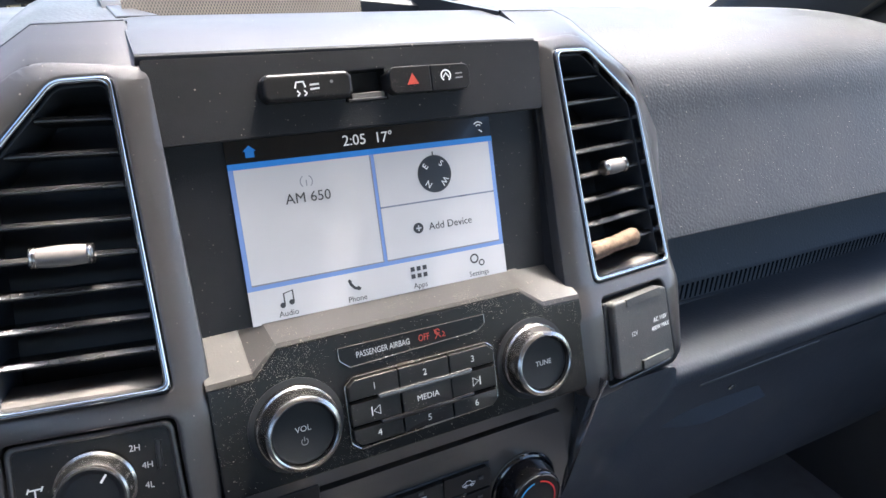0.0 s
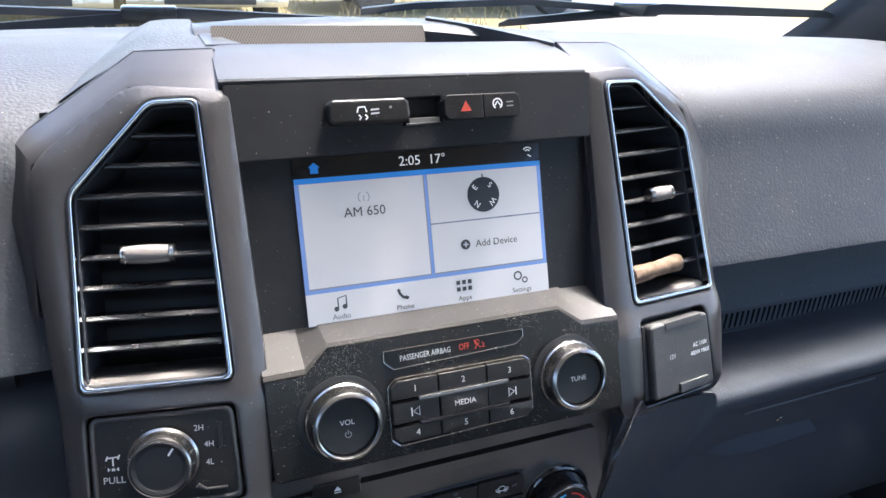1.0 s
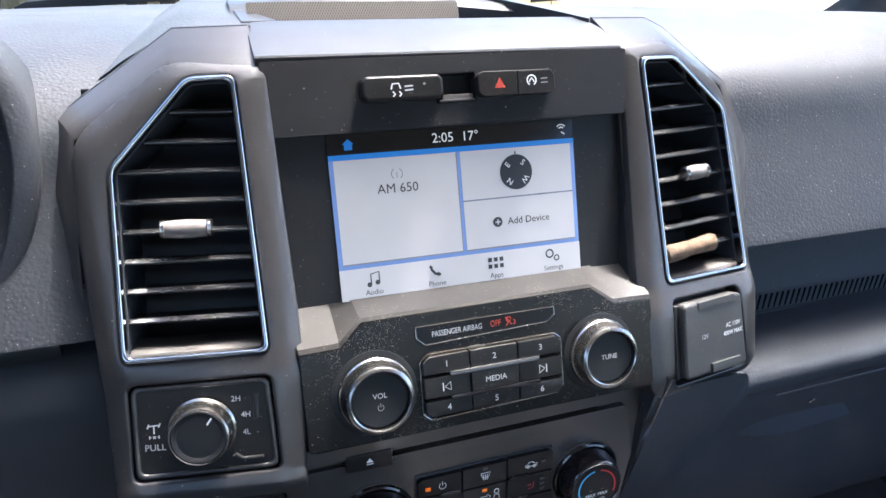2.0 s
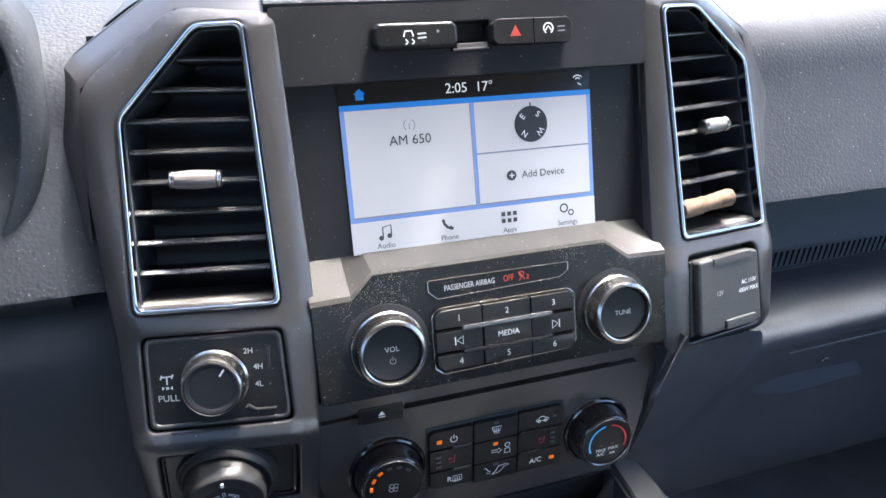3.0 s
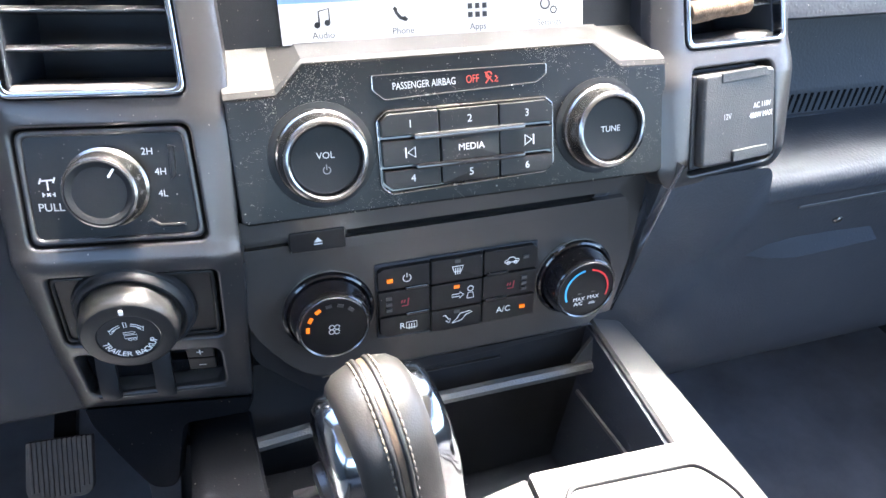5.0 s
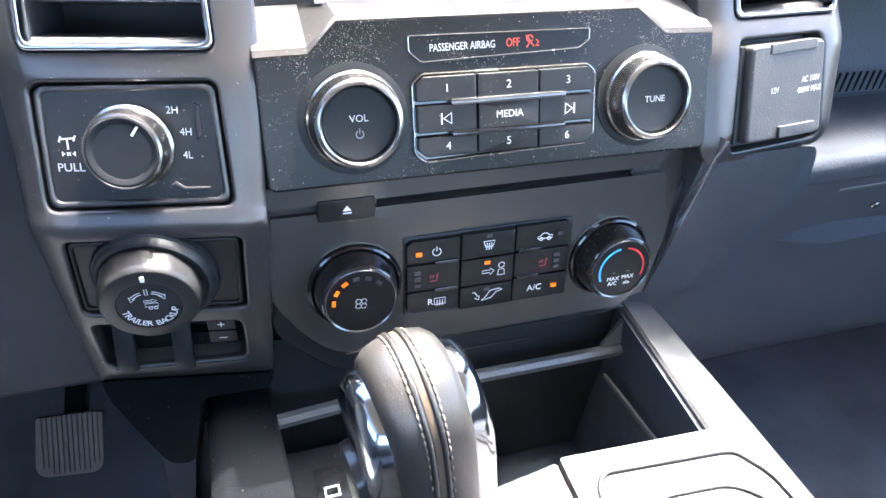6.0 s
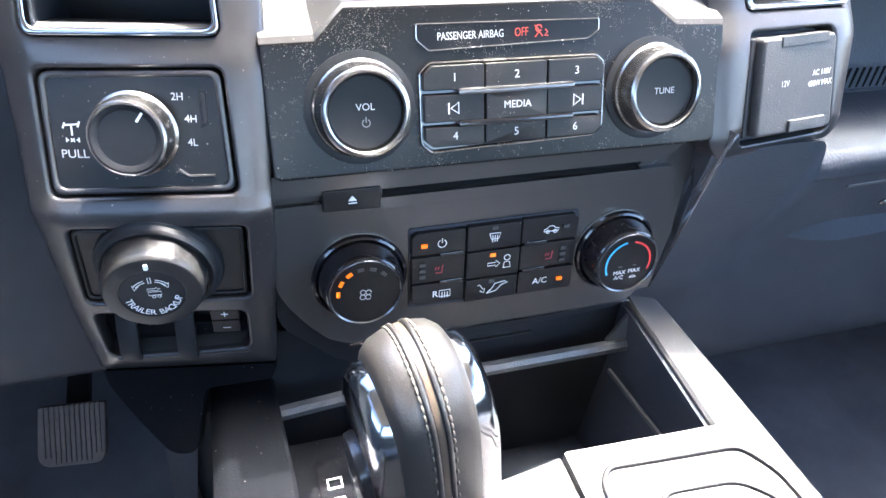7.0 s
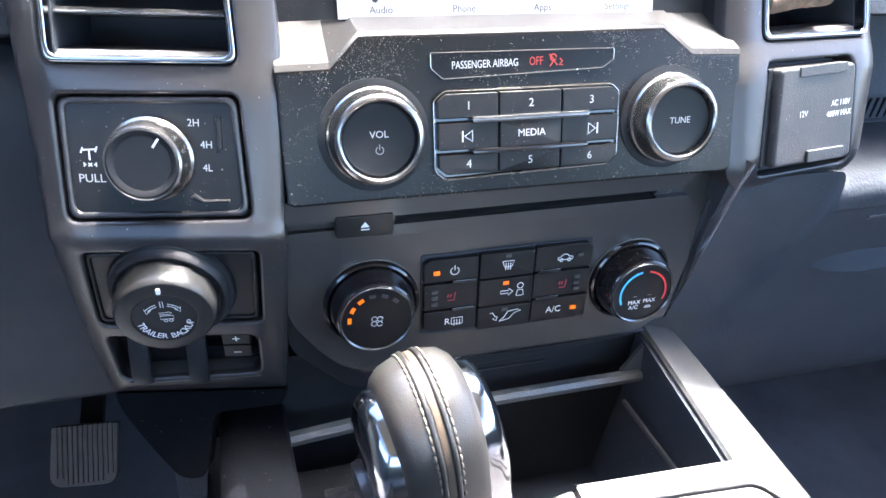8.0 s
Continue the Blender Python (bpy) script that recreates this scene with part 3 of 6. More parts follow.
# speaker recess behind the brow
part("speaker_tray", loft([[(x, y, z) for y, z in ((0.108, 0.748), (0.108, 0.756), (0.15, 0.760), (0.17, 0.748))] for x in (-0.125, 0.13)]), DEEP, stack)
GR = face(-0.042, 0.122, 0.757, 30)
mesh_bm = plate(rect(0, 0.014, 0.152, 0.029, 0.002), -0.002, 0.0)
part("speaker_grille", mesh_bm, GRILLE, stack, "woven tan speaker mesh", GR)
arch = [[(x, y + 0.0, z + h) for y, z in ((0.146, 0.752), (0.146, 0.772), (0.152, 0.7765), (0.17, 0.778), (0.19, 0.774), (0.19, 0.752))] for x, h in ((-0.128, 0.0), (-0.08, 0.004), (-0.02, 0.005), (0.04, 0.004), (0.085, 0.0), (0.12, -0.008), (0.15, -0.02))]
part("arch", loft(arch), BROWTOP, stack, "dark arched rim behind the speaker", None, 50)
part("speaker_corner", plate([(-0.124, 0.106), (-0.1, 0.1085), (-0.119, 0.152), (-0.126, 0.152)], 0.75, 0.7748, 0.0012), BROWTOP, stack, "sloping corner beside the speaker")
curb = [[(0.046 + 0.077 * f, 0.165 - 0.07 * f * f, z) for z in (0.745, 0.783 - 0.008 * f)] + [(0.05 + 0.077 * f, 0.175 - 0.07 * f * f, z) for z in (0.783 - 0.008 * f, 0.745)] for f in steps(0, 1, 6)]
part("arch_rim", loft(curb), BROWTOP, stack, "", None, 50)

# side cheeks between the screen and the vent pillars
for x0, x1 in ((XL - 0.001, XL + 0.003), (XR - 0.009, XR - 0.0045)):
    part("cheek", loft([[(x, y, z) for y, z in ((-0.010, 0.617), (0.0375, 0.722), (0.052, 0.735), (0.07, 0.735), (0.02, 0.615))] for x in (x0, x1)]), BLACK, stack)


# silver plate whose pale colour stands for sun on the slot's floor
part("slot_floor", plate(rounded(mm((-12, 14.6), (9.4, 15), (9.4, 19), (-12, 18.6)), 0.001), -0.012, -0.0012, 0.001), PLATE, stack, "floor of the slot, sunlight put into its pale colour", HOOD)
# switches in the brow
def brow_switch(name, u0, u1, label, a=3, b=3):
    """A switch whose ends are cut by a and b."""
    return part(name, plate(rounded(mm((u0 + a, 15.5), (u1 - b, 15.5), (u1, 15.5 + b), (u1, 31 - b), (u1 - b, 31), (u0 + a, 31), (u0, 31 - a), (u0, 15.5 + a)), 0.0012), -0.006, 0.0085, 0.003, seg=3), BUTTON, stack, label, HOOD)


traction = brow_switch("traction_switch", -66, -13.5, "wide black traction switch")
part("traction_icon", stroke([mm((-48, 22.4), (-47, 25.6), (-43, 25.8), (-42, 22.6)), mm((-47, 21), (-45.6, 19.4), (-47, 18)), mm((-43, 21), (-41.6, 19.4), (-43, 18))], 0.0009, 0.0089), WHITE, traction, "", HOOD)
part("traction_icon", stroke([mm((-39.4, 21.4), (-34, 21.8)), mm((-39.4, 23.8), (-34, 24.1))], 0.001, 0.0089), PRINT, traction, "", HOOD)
part("traction_lamp", plate(circle(-0.0265, 0.025, 0.0009, 10), 0.0084, 0.0089), GREY, traction, "", HOOD)
hazard = brow_switch("hazard_switch", 9.5, 36.3, "black switch with a red triangle", 3, 0.4)
part("hazard_triangle", plate(mm((20.4, 20.2), (27.8, 20.4), (24.1, 26.8)), 0.008, 0.0089), RED_ON, hazard, "red hazard triangle", HOOD)
stopstart = brow_switch("stop_start_switch", 36.7, 63.5, "black engine stop switch", 0.4, 3)
part("stop_start_icon", stroke([arc(0.0465, 0.0242, 0.0032, -60, 240, 12), mm((44.5, 23), (46.5, 25.6), (48.5, 23))], 0.0009, 0.0089), WHITE, stopstart, "", HOOD)
part("stop_start_icon", stroke([mm((53, 22.4), (58, 22.6)), mm((53, 25), (58, 25.2))], 0.0008, 0.0089), GREY, stopstart, "", HOOD)
part("lit_lip", plate(mm((-15, 13.4), (9.5, 14), (9.5, 15.6), (-15, 15.2)), -0.012, 0.001, 0.0006), TRIM, stack, "", HOOD)
part("slot_floor", plate(slot_, -0.013, -0.011), BLACK, stack, "", HOOD)


# ---- infotainment screen ----
def infotainment():
    t = thing("infotainment_screen", (0.001, 0.01, 0.66), "lit colour touch screen in a grained black surround", "screen")
    f = SCREEN
    part("surround", plate(mm((-123, -1), (130, -1), (127, 108), (-119, 108)), -0.008, -0.0006, 0.0004), BROW, t, "grained black surround", f)
    d = part("display", plate(rect(0, 0.0525, 0.171, 0.105), -0.003, 0.0004), DBLACK, t, "dark glass display with a clock bar", f)
    part("blue_field", plate(mm((-85.3, 20), (85.3, 20), (85.3, 92.3), (-85.3, 92.3)), 0.0004, 0.0007), DPALE, d, "", f)
    part("blue_band", plate(mm((-85.3, 89), (85.3, 89), (85.3, 92.3), (-85.3, 92.3)), 0.0007, 0.001), DBLUE, d, "", f)
    part("tile", plate(mm((-82.5, 23.5), (-1.8, 23.5), (-1.8, 88.8), (-82.5, 88.8)), 0.0007, 0.0011), TILE, d, "white radio tile", f)
    part("tile", plate(mm((1.2, 56.6), (82.3, 56.6), (82.3, 88.8), (1.2, 88.8)), 0.0007, 0.0011), TILE, d, "white compass tile", f)
    part("tile", plate(mm((1.2, 23.5), (82.3, 23.5), (82.3, 55.6), (1.2, 55.6)), 0.0007, 0.0011), TILE, d, "white phone tile", f)
    part("tile_shadow", stroke([mm((-82.5, 23.2), (-1.5, 23.2), (-1.5, 88)), mm((1.2, 56.1), (82.3, 56.1)), mm((1.2, 23.2), (82.3, 23.2))], 0.0009, 0.0012), DLINE, d, "", f)
    part("icon_bar", plate(mm((-85.3, 0.3), (85.3, 0.3), (85.3, 20.2), (-85.3, 20.2)), 0.0004, 0.0011), TILE_LOW, d, "white icon bar", f)
    w = 0.0015
    lettering("AM 650", 0.0085, -0.0425, 0.0688, DTEXT, d, f, w)
    part("radio_icon", stroke([arc(-0.0425, 0.078, 0.0036, -50, 60), arc(-0.0425, 0.078, 0.0036, 120, 230), mm((-42.5, 75.5), (-42.5, 79))], 0.0005, w), DLINE, d, "", f)
    disc = part("compass", plate(circle(0.0405, 0.0725, 0.0118), 0.0011, 0.0015), DTEXT, d, "dark round compass", f)
    for letter, a in (("N", 230), ("E", 140), ("S", 50), ("W", -40)):
        lettering(letter, 0.0055, 0.0405 + 0.0078 * math.cos(radians(a)), 0.0725 + 0.0078 * math.sin(radians(a)), DWHITE, disc, f, 0.0018, a - 90)
    part("compass_needle", stroke([mm((40.5, 84), (40.5, 86.5))], 0.0009, w), DTEXT, d, "", f)
    lettering("Add Device", 0.0066, 0.0475, 0.0398, DTEXT, d, f, w)
    part("plus_icon", plate(circle(0.0245, 0.0401, 0.0034, 20), 0.0011, 0.0015), DTEXT, d, "", f)
    part("plus_icon", stroke([mm((22.7, 40.1), (26.3, 40.1)), mm((24.5, 38.3), (24.5, 41.9))], 0.0009, 0.0018), TILE, d, "", f)
    for word, u in (("Audio", -64), ("Phone", -21.5), ("Apps", 21), ("Settings", 64)):
        lettering(word, 0.0048, u / 1000, 0.0042, DTEXT, d, f, w)
    note = stroke([mm((-65.6, 9.5), (-65.6, 16), (-60.2, 17.2), (-60.2, 10.5))], 0.0009, w)
    merge(note, plate(circle(-0.0668, 0.0093, 0.0016, 12), 0.0011, w))
    merge(note, plate(circle(-0.0614, 0.0103, 0.0016, 12), 0.0011, w))
    part("audio_icon", note, DTEXT, d, "", f)
    part("phone_icon", stroke([mm((-25.5, 16), (-24.6, 13.4), (-22.6, 11), (-19.6, 9.8)), mm((-25.9, 16.2), (-24.4, 14.6)), mm((-21, 11.2), (-18.8, 9.6))], 0.0018, w), DTEXT, d, "", f)
    dots = bmesh.new()
    for a in range(3):
        for b in range(2):
            merge(dots, plate(rect(0.0168 + a * 0.0042, 0.0105 + b * 0.0045, 0.0026, 0.0028), 0.0011, w))
    part("apps_icon", dots, DTEXT, d, "", f)
    part("gear_icon", stroke([arc(0.0615, 0.0142, 0.0027, 0, 345, 14)], 0.0011, w, True), DTEXT, d, "", f)
    part("gear_icon", stroke([arc(0.0667, 0.0108, 0.0018, 0, 345, 12)], 0.0009, w, True), DTEXT, d, "", f)
    lettering("2:05", 0.0088, -0.0095, 0.0985, DWHITE, d, f, 0.0007)
    lettering("17\u00b0", 0.0088, 0.0095, 0.0985, DWHITE, d, f, 0.0007)
    part("home_icon", plate(mm((-74.5, 95), (-69.5, 95), (-69.5, 98.6), (-68.3, 98.6), (-72, 101.8), (-75.7, 98.6), (-74.5, 98.6)), 0.0004, 0.0007), DBLUE, d, "", f)
    part("signal_icon", stroke([arc(0.0765, 0.098, 0.0022, 40, 140, 6), arc(0.0765, 0.098, 0.004, 40, 140, 8), mm((76.5, 97), (79, 95.4))], 0.0007, 0.0007), DWHITE, d, "", f)


infotainment()


# ---- radio controls ----
def dial_knob(parent, name, cu, cv, words, label):
    k = part(name, lathe([(0.0236, -0.002), (0.0236, 0.002), (0.0232, 0.0042), (0.0224, 0.0052), (0.0213, 0.0132), (0.0207, 0.0154), (0.0197, 0.0163), (0.0186, 0.0166), (0.0178, 0.016), (0.0174, 0.012)], cu, cv, 72, hollow=True), CHROME, parent, label, RADIO, 28)
    part("cap", lathe([(0.0175, 0.006), (0.0175, 0.0122), (0.0166, 0.0128), (0.0158, 0.0124), (0.004, 0.0122)], cu, cv, 56), BLACK, k, "matt black cap", RADIO)
    part("collar", lathe([(0.0268, -0.001), (0.0268, 0.0006), (0.0238, 0.0012)], cu, cv, 56), BLACK, k, "", RADIO)
    lettering(words, 0.0046, cu, cv + (0.0022 if words == "VOL" else 0), PRINT, k, RADIO, 0.0132)
    return k


def radio_controls():
    t = thing("radio_controls", (0.004, -0.045, 0.58), "dusty black radio controls with two chrome knobs", "radio")
    vol = dial_knob(t, "volume_knob", -0.078, 0.0262, "VOL", "chrome ringed volume knob")
    part("power_icon", stroke([arc(-0.078, 0.0212, 0.0018, 120, 420, 12), mm((-78, 21.4), (-78, 24))], 0.0005, 0.0132), GREY, vol, "", RADIO)
    dial_knob(t, "tune_knob", 0.0785, 0.0262, "TUNE", "chrome ringed tuning knob")
    part("bezel", plate(rounded(mm((-44, 2.6), (44, 4.8), (49, 9), (48.4, 41.5), (44, 45.2), (-44, 45.2), (-49, 41), (-49, 7)), 0.0015), -0.003, 0.0014, 0.001), GLOSS, t, "", RADIO)
    edge_ = rounded(mm((-44, 2.6), (44, 4.8), (49, 9), (48.4, 41.5), (44, 45.2), (-44, 45.2), (-49, 41), (-49, 7)), 0.0015)
    part("bezel_rim", plate(inset(edge_, -0.0007), -0.003, 0.003, 0.0006, holes=[inset(edge_, 0.0004)]), CHROME, t, "thin worn bright rim round the buttons", RADIO)
    rows = ((32.6, 44.2), (17.3, 30.6), (5.2, 15.2))
    words = (("1", "2", "3"), ("", "MEDIA", ""), ("4", "5", "6"))
    for r, (v0, v1) in enumerate(rows):
        for c, (u0, u1) in enumerate(((-47.8, -17.4), (-16.6, 15.8), (16.6, 47.6))):
            pts = [(u0, v0), (u1, v0), (u1, v1), (u0, v1)]
            if r == 0 and c == 0:
                pts = [(u0, v0), (u1, v0), (u1, v1), (u0 + 4, v1), (u0, v1 - 3.6)]
            if r == 0 and c == 2:
                pts = [(u0, v0), (u1, v0), (u1, v1 - 3.6), (u1 - 4, v1), (u0, v1)]
            if r == 2 and c == 0:
                pts = [(u0 + 4, v0), (u1, v0), (u1, v1), (u0, v1), (u0, v0 + 3.6)]
            if r == 2 and c == 2:
                pts = [(u0, v0), (u1 - 4, v0), (u1, v0 + 3.6), (u1, v1), (u0, v1)]
            b = part("radio_button", plate(rounded(mm(*pts), 0.0006, 2), -0.002, 0.0062 if (r, c) == (1, 1) else 0.0052, 0.0012), BUTTON, t, "", RADIO)
            cu, cv = (u0 + u1) / 2000, (v0 + v1) / 2000
            if words[r][c]:
                lettering(words[r][c], 0.005 if r == 1 else 0.0056, cu, cv, PRINT, b, RADIO, 0.0068 if r == 1 else 0.0057)
            elif r == 1:
                s = -1 if c == 0 else 1
                part("skip_icon", stroke([mm((33 * s + 2.2 * -s, 26.6), (33 * s + 2.2 * -s, 21.2), (33 * s + 1.8 * s, 23.9)), ], 0.0006, 0.0057, True), WHITE, b, "", RADIO)
                part("skip_icon", stroke([mm((33 * s + 2.8 * s, 21.2), (33 * s + 2.8 * s, 26.6))], 0.0007, 0.0057), WHITE, b, "", RADIO)
    for v, (a, b) in ((31.6, (-31, 31)), (16.2, (-31, 31))):
        part("rocker_bar", plate(rounded(mm((a, v - 1.7), (b, v - 1.7), (b, v + 1.7), (a, v + 1.7)), 0.0016), 0.002, 0.0068, 0.0012), KNOBRIM if v > 20 else GLOSS, t, "slim bar between button rows", RADIO)
    # airbag lamp window
    window = rounded(mm((-44, 50.6), (40, 53.0), (46, 57), (46, 63), (-50, 63.5), (-50, 56)), 0.0012)
    inner = rounded(mm((-43.7, 51.3), (39.8, 53.7), (45.3, 57.3), (45.3, 62.4), (-49.3, 62.9), (-49.3, 56.3)), 0.001)
    lamp = part("airbag_lamp", plate(inner, -0.002, 0.0004), LAMPGLASS, t, "dark warning window", RADIO)
    part("airbag_rim", plate(window, -0.002, 0.0009, 0.0003, holes=[inner]), CHROME, lamp, "", RADIO)
    lettering("PASSENGER AIRBAG", 0.0051, -0.0225, 0.0572, PRINT, lamp, RADIO, 0.0008, 0.6, 0.74)
    lettering("OFF", 0.0058, 0.0037, 0.0576, RED_ON, lamp, RADIO, 0.0008, 0.6, 0.72)
    part("airbag_icon", stroke([arc(0.0128, 0.0592, 0.0016, 0, 330, 8), mm((11, 55), (13, 57.6), (15, 55.4)), mm((10.6, 60.8), (13, 58.2)), mm((16.2, 58.6), (17.6, 57.4), (16, 55.6), (18, 55.6))], 0.0007, 0.0008), RED_ON, lamp, "", RADIO)


radio_controls()


# ---- disc slot and heater controls ----
def disc_slot():
    t = thing("disc_slot", (0.004, -0.045, 0.541), "narrow black disc slot under the radio", "disc slot")
    part("recess", plate(mm((-126, 94), (110, 93), (104, 118), (-126, 118)), -0.03, -0.008), DEEP, t, "", HEAT)
    part("slot_lip", plate(rounded(mm((-126, 92.5), (108, 92.5), (104, 99.6), (-126, 98.6)), 0.0005), -0.02, 0.0055, 0.005, seg=5), CLIMATE, t, "rounded metal lip below the slot", HEAT)
    part("slot_lip", plate(rounded(mm((-126, 105), (96, 106), (108, 117), (-126, 117)), 0.0005), -0.02, 0.0085, 0.008, seg=6), CLIMATE, t, "rounded metal lip above the slot", HEAT)
    part("slot_blank", plate(rounded(mm((-126, 97), (-67, 97.4), (-67, 107), (-126, 107)), 0.0005), -0.02, 0.0015, 0.0006), CLIMATE, t, "", HEAT)
    part("slot_blank", plate(rounded(mm((84, 98), (104, 98), (102, 108), (90, 108)), 0.0005), -0.02, 0.0, 0.0006), CLIMATE, t, "", HEAT)
    part("slot_notch", stroke([mm((84, 99), (93, 99.4), (100, 107.6))], 0.0016, 0.0004), TRIM, t, "", HEAT)
    b = part("eject_button", plate(rounded(mm((-99, 95.6), (-69.5, 95), (-69.5, 107.4), (-99, 107.4)), 0.0012), -0.02, 0.0095, 0.002), BUTTON, t, "small black eject button", HEAT)
    part("eject_icon", plate(mm((-86.4, 101), (-82, 101), (-84.2, 103.8)), 0.0095, 0.0099), WHITE, b, "", HEAT)
    part("eject_icon", stroke([mm((-86.4, 99.8), (-82, 99.8))], 0.0006, 0.0099), WHITE, b, "", HEAT)


disc_slot()


def heater_controls():
    t = thing("climate_controls", (0.004, -0.06, 0.48), "brushed dark metal heater panel with two knobs", "climate control")
    out = rounded(mm((-127, 94), (110, 94), (118, 52), (96, 4), (-94, 4), (-112, 22), (-127, 46)), [0.001, 0.001, 0.006, 0.008, 0.014, 0.014, 0.014], 5)
    part("panel", plate(out, -0.02, 0.0, 0.0018), CLIMATE, t, "brushed dark metal panel", HEAT)
    part("end_panel", plate(rounded(mm((94, 6), (112, 8), (121, 50), (131, 116), (94, 116)), 0.002, 3), -0.022, -0.0045, 0.001), CLIMATE, t, "dark end of the panel", HEAT)
    part("lower_edge", loft([[(p[0], p[1], a) for a in (0.0003, 0.0013)] + [(p[0], p[1] - 0.0012, a) for a in (0.0012, 0.0003)] for p in mm((-88, 4.6), (-30, 4.3), (30, 4.3), (95, 4.8))]), EDGE, t, "thin bright lower edge", HEAT)
    part("underlip", plate(rounded(mm((-127, 60), (119, 52), (98, -4), (-92, -14), (-127, 20)), 0.01, 5), -0.03, -0.006, 0.001), BLACK, t, "", HEAT)
    for name, u, label in (("fan_knob", -0.0805, "black fan knob with lit amber bars"), ("temperature_knob", 0.0775, "black temperature knob with blue and red arc")):
        cv = 0.0495 if name == "fan_knob" else 0.0445
        tall = 0.0 if name == "fan_knob" else 0.0006
        k = part(name, lathe([(0.0238, -0.002), (0.0238, 0.0034), (0.0231, 0.0052), (0.0216, 0.0128 + tall), (0.0208, 0.0152 + tall), (0.0196, 0.0162 + tall)], u, cv, 64, hollow=True), GLOSS, t, label, HEAT, 28)
        part("knob_ring", lathe([(0.0268, -0.001), (0.0268, 0.0008), (0.0258, 0.0024), (0.0246, 0.003), (0.0236, 0.001)], u, cv, 64), GLOSS, k, "gloss black collar", HEAT, 28)
        part("collar_edge", lathe([(0.0276, -0.001), (0.0276, 0.0006), (0.0266, 0.0009)], u, cv, 64), CLIMATE, k, "", HEAT)
        part("face_ring", lathe([(0.0202, 0.012 + tall), (0.0201, 0.0166 + tall), (0.0195, 0.0174 + tall), (0.0187, 0.0168 + tall)], u, cv, 64, hollow=True), KNOBRIM, k, "satin rim", HEAT, 40)
        part("knob_face", lathe([(0.0189, 0.010 + tall), (0.0188, 0.0162 + tall), (0.012, 0.0166 + tall), (0.003, 0.0168 + tall)], u, cv, 56), BUTTON_CLEAN, k, "", HEAT, 40)
        w = 0.0172 + tall
        if name == "fan_knob":
            for j, a in enumerate((176, 150, 124, 98, 72, 46)):
                bm = plate(rect(0.0, 0.0, 0.002, 0.0034), 0, 0.0004)
                bm.transform(pose(u + 0.0146 * math.cos(radians(a)), cv + 0.0146 * math.sin(radians(a)), w - 0.0004, 0, 0, a))
                part("speed_bar", bm, ORANGE_ON if j < 3 else OFF, k, "", HEAT)
            part("fan_icon", stroke([arc(u + 0.0021 * math.cos(q), cv - 0.001 + 0.0021 * math.sin(q), 0.0015, 0, 330, 8) for q in (0.7, 2.27, 3.84, 5.41)], 0.0005, w), PRINT, k, "", HEAT)
        else:
            part("cold_arc", stroke([arc(u, cv, 0.0146, 100, 205)], 0.0013, w), BLUE, k, "", HEAT)
            part("hot_arc", stroke([arc(u, cv, 0.0146, 82, -22)], 0.0012, w), RED, k, "", HEAT)
            lettering("MAX", 0.0038, u - 0.0049, cv - 0.0058, WHITE, k, HEAT, w)
            lettering("A/C", 0.0038, u - 0.005, cv - 0.0092, WHITE, k, HEAT, w)
            lettering("MAX", 0.0038, u + 0.0049, cv - 0.0054, WHITE, k, HEAT, w)
            part("defrost_icon", stroke([arc(u + 0.0046, cv - 0.0114, 0.0026, 30, 150, 6) + [(u + 0.0037, cv - 0.01)] + [(u + 0.0055, cv - 0.01)]], 0.0004, w, True), WHITE, k, "", HEAT)
            part("defrost_icon", stroke([mm((71.5, 42.8), (73.8, 42.8)), mm((80.8, 43), (83.1, 43))], 0.0004, w), GREY, k, "", HEAT)
    part("button_bed", plate(rounded(mm((-53, 24), (-16, 22), (16, 22), (50, 22), (50, 76), (-53, 76)), 0.002), -0.002, 0.0008, 0.0006), DEEP, t, "", HEAT)
    cols = ((-51.8, -20.8), (-19.8, 12.4), (13.4, 48.6))
    rows = (((60, 74), (42, 58.4), (27, 40.6)), ((59, 74.6), (40.6, 57.8), (24.6, 39.4)), ((59.4, 75), (41.6, 57.8), (24.4, 40)))
    keys = {}
    for c, (u0, u1) in enumerate(cols):
        for r, (v0, v1) in enumerate(rows[c]):
            pts = [(u0, v0), (u1, v0), (u1, v1), (u0, v1)]
            if (c, r) == (0, 2):
                pts = [(u0 + 3.5, v0), (u1, v0), (u1, v1), (u0, v1), (u0, v0 + 3)]
            if (c, r) == (0, 0):
                pts = [(u0, v0), (u1, v0), (u1, v1), (u0 + 3, v1), (u0, v1 - 2.4)]
            if (c, r) == (2, 0):
                pts = [(u0, v0), (u1, v0), (u1, v1 - 2.6), (u1 - 3, v1), (u0, v1)]
            b = part("climate_button", plate(rounded(mm(*pts), 0.0005, 2), -0.002, 0.0048 if c == 1 else 0.0042, 0.0009), BUTTON_CLEAN, t, "", HEAT)
            keys[c, r] = (b, (u0 + u1) / 2, (v0 + v1) / 2)
    for c, u in ((0, -36), (2, 15)):
        for v in (59.2, 41.2):
            part("rocker_bar", plate(rounded(mm((u, v - 1.4), (u + 14.5, v - 1.4), (u + 14.5, v + 1.4), (u, v + 1.4)), 0.0013), 0.002, 0.0052, 0.0008), GLOSS, t, "", HEAT)
    w = 0.0053

    def icon(key, lines, mat=WHITE, width=0.0005, closed=False):
        b, u, v = keys[key]
        part("icon", stroke([[((u + a) / 1000, (v + q) / 1000) for a, q in line] for line in lines], width, w, closed), mat, b, "", HEAT)

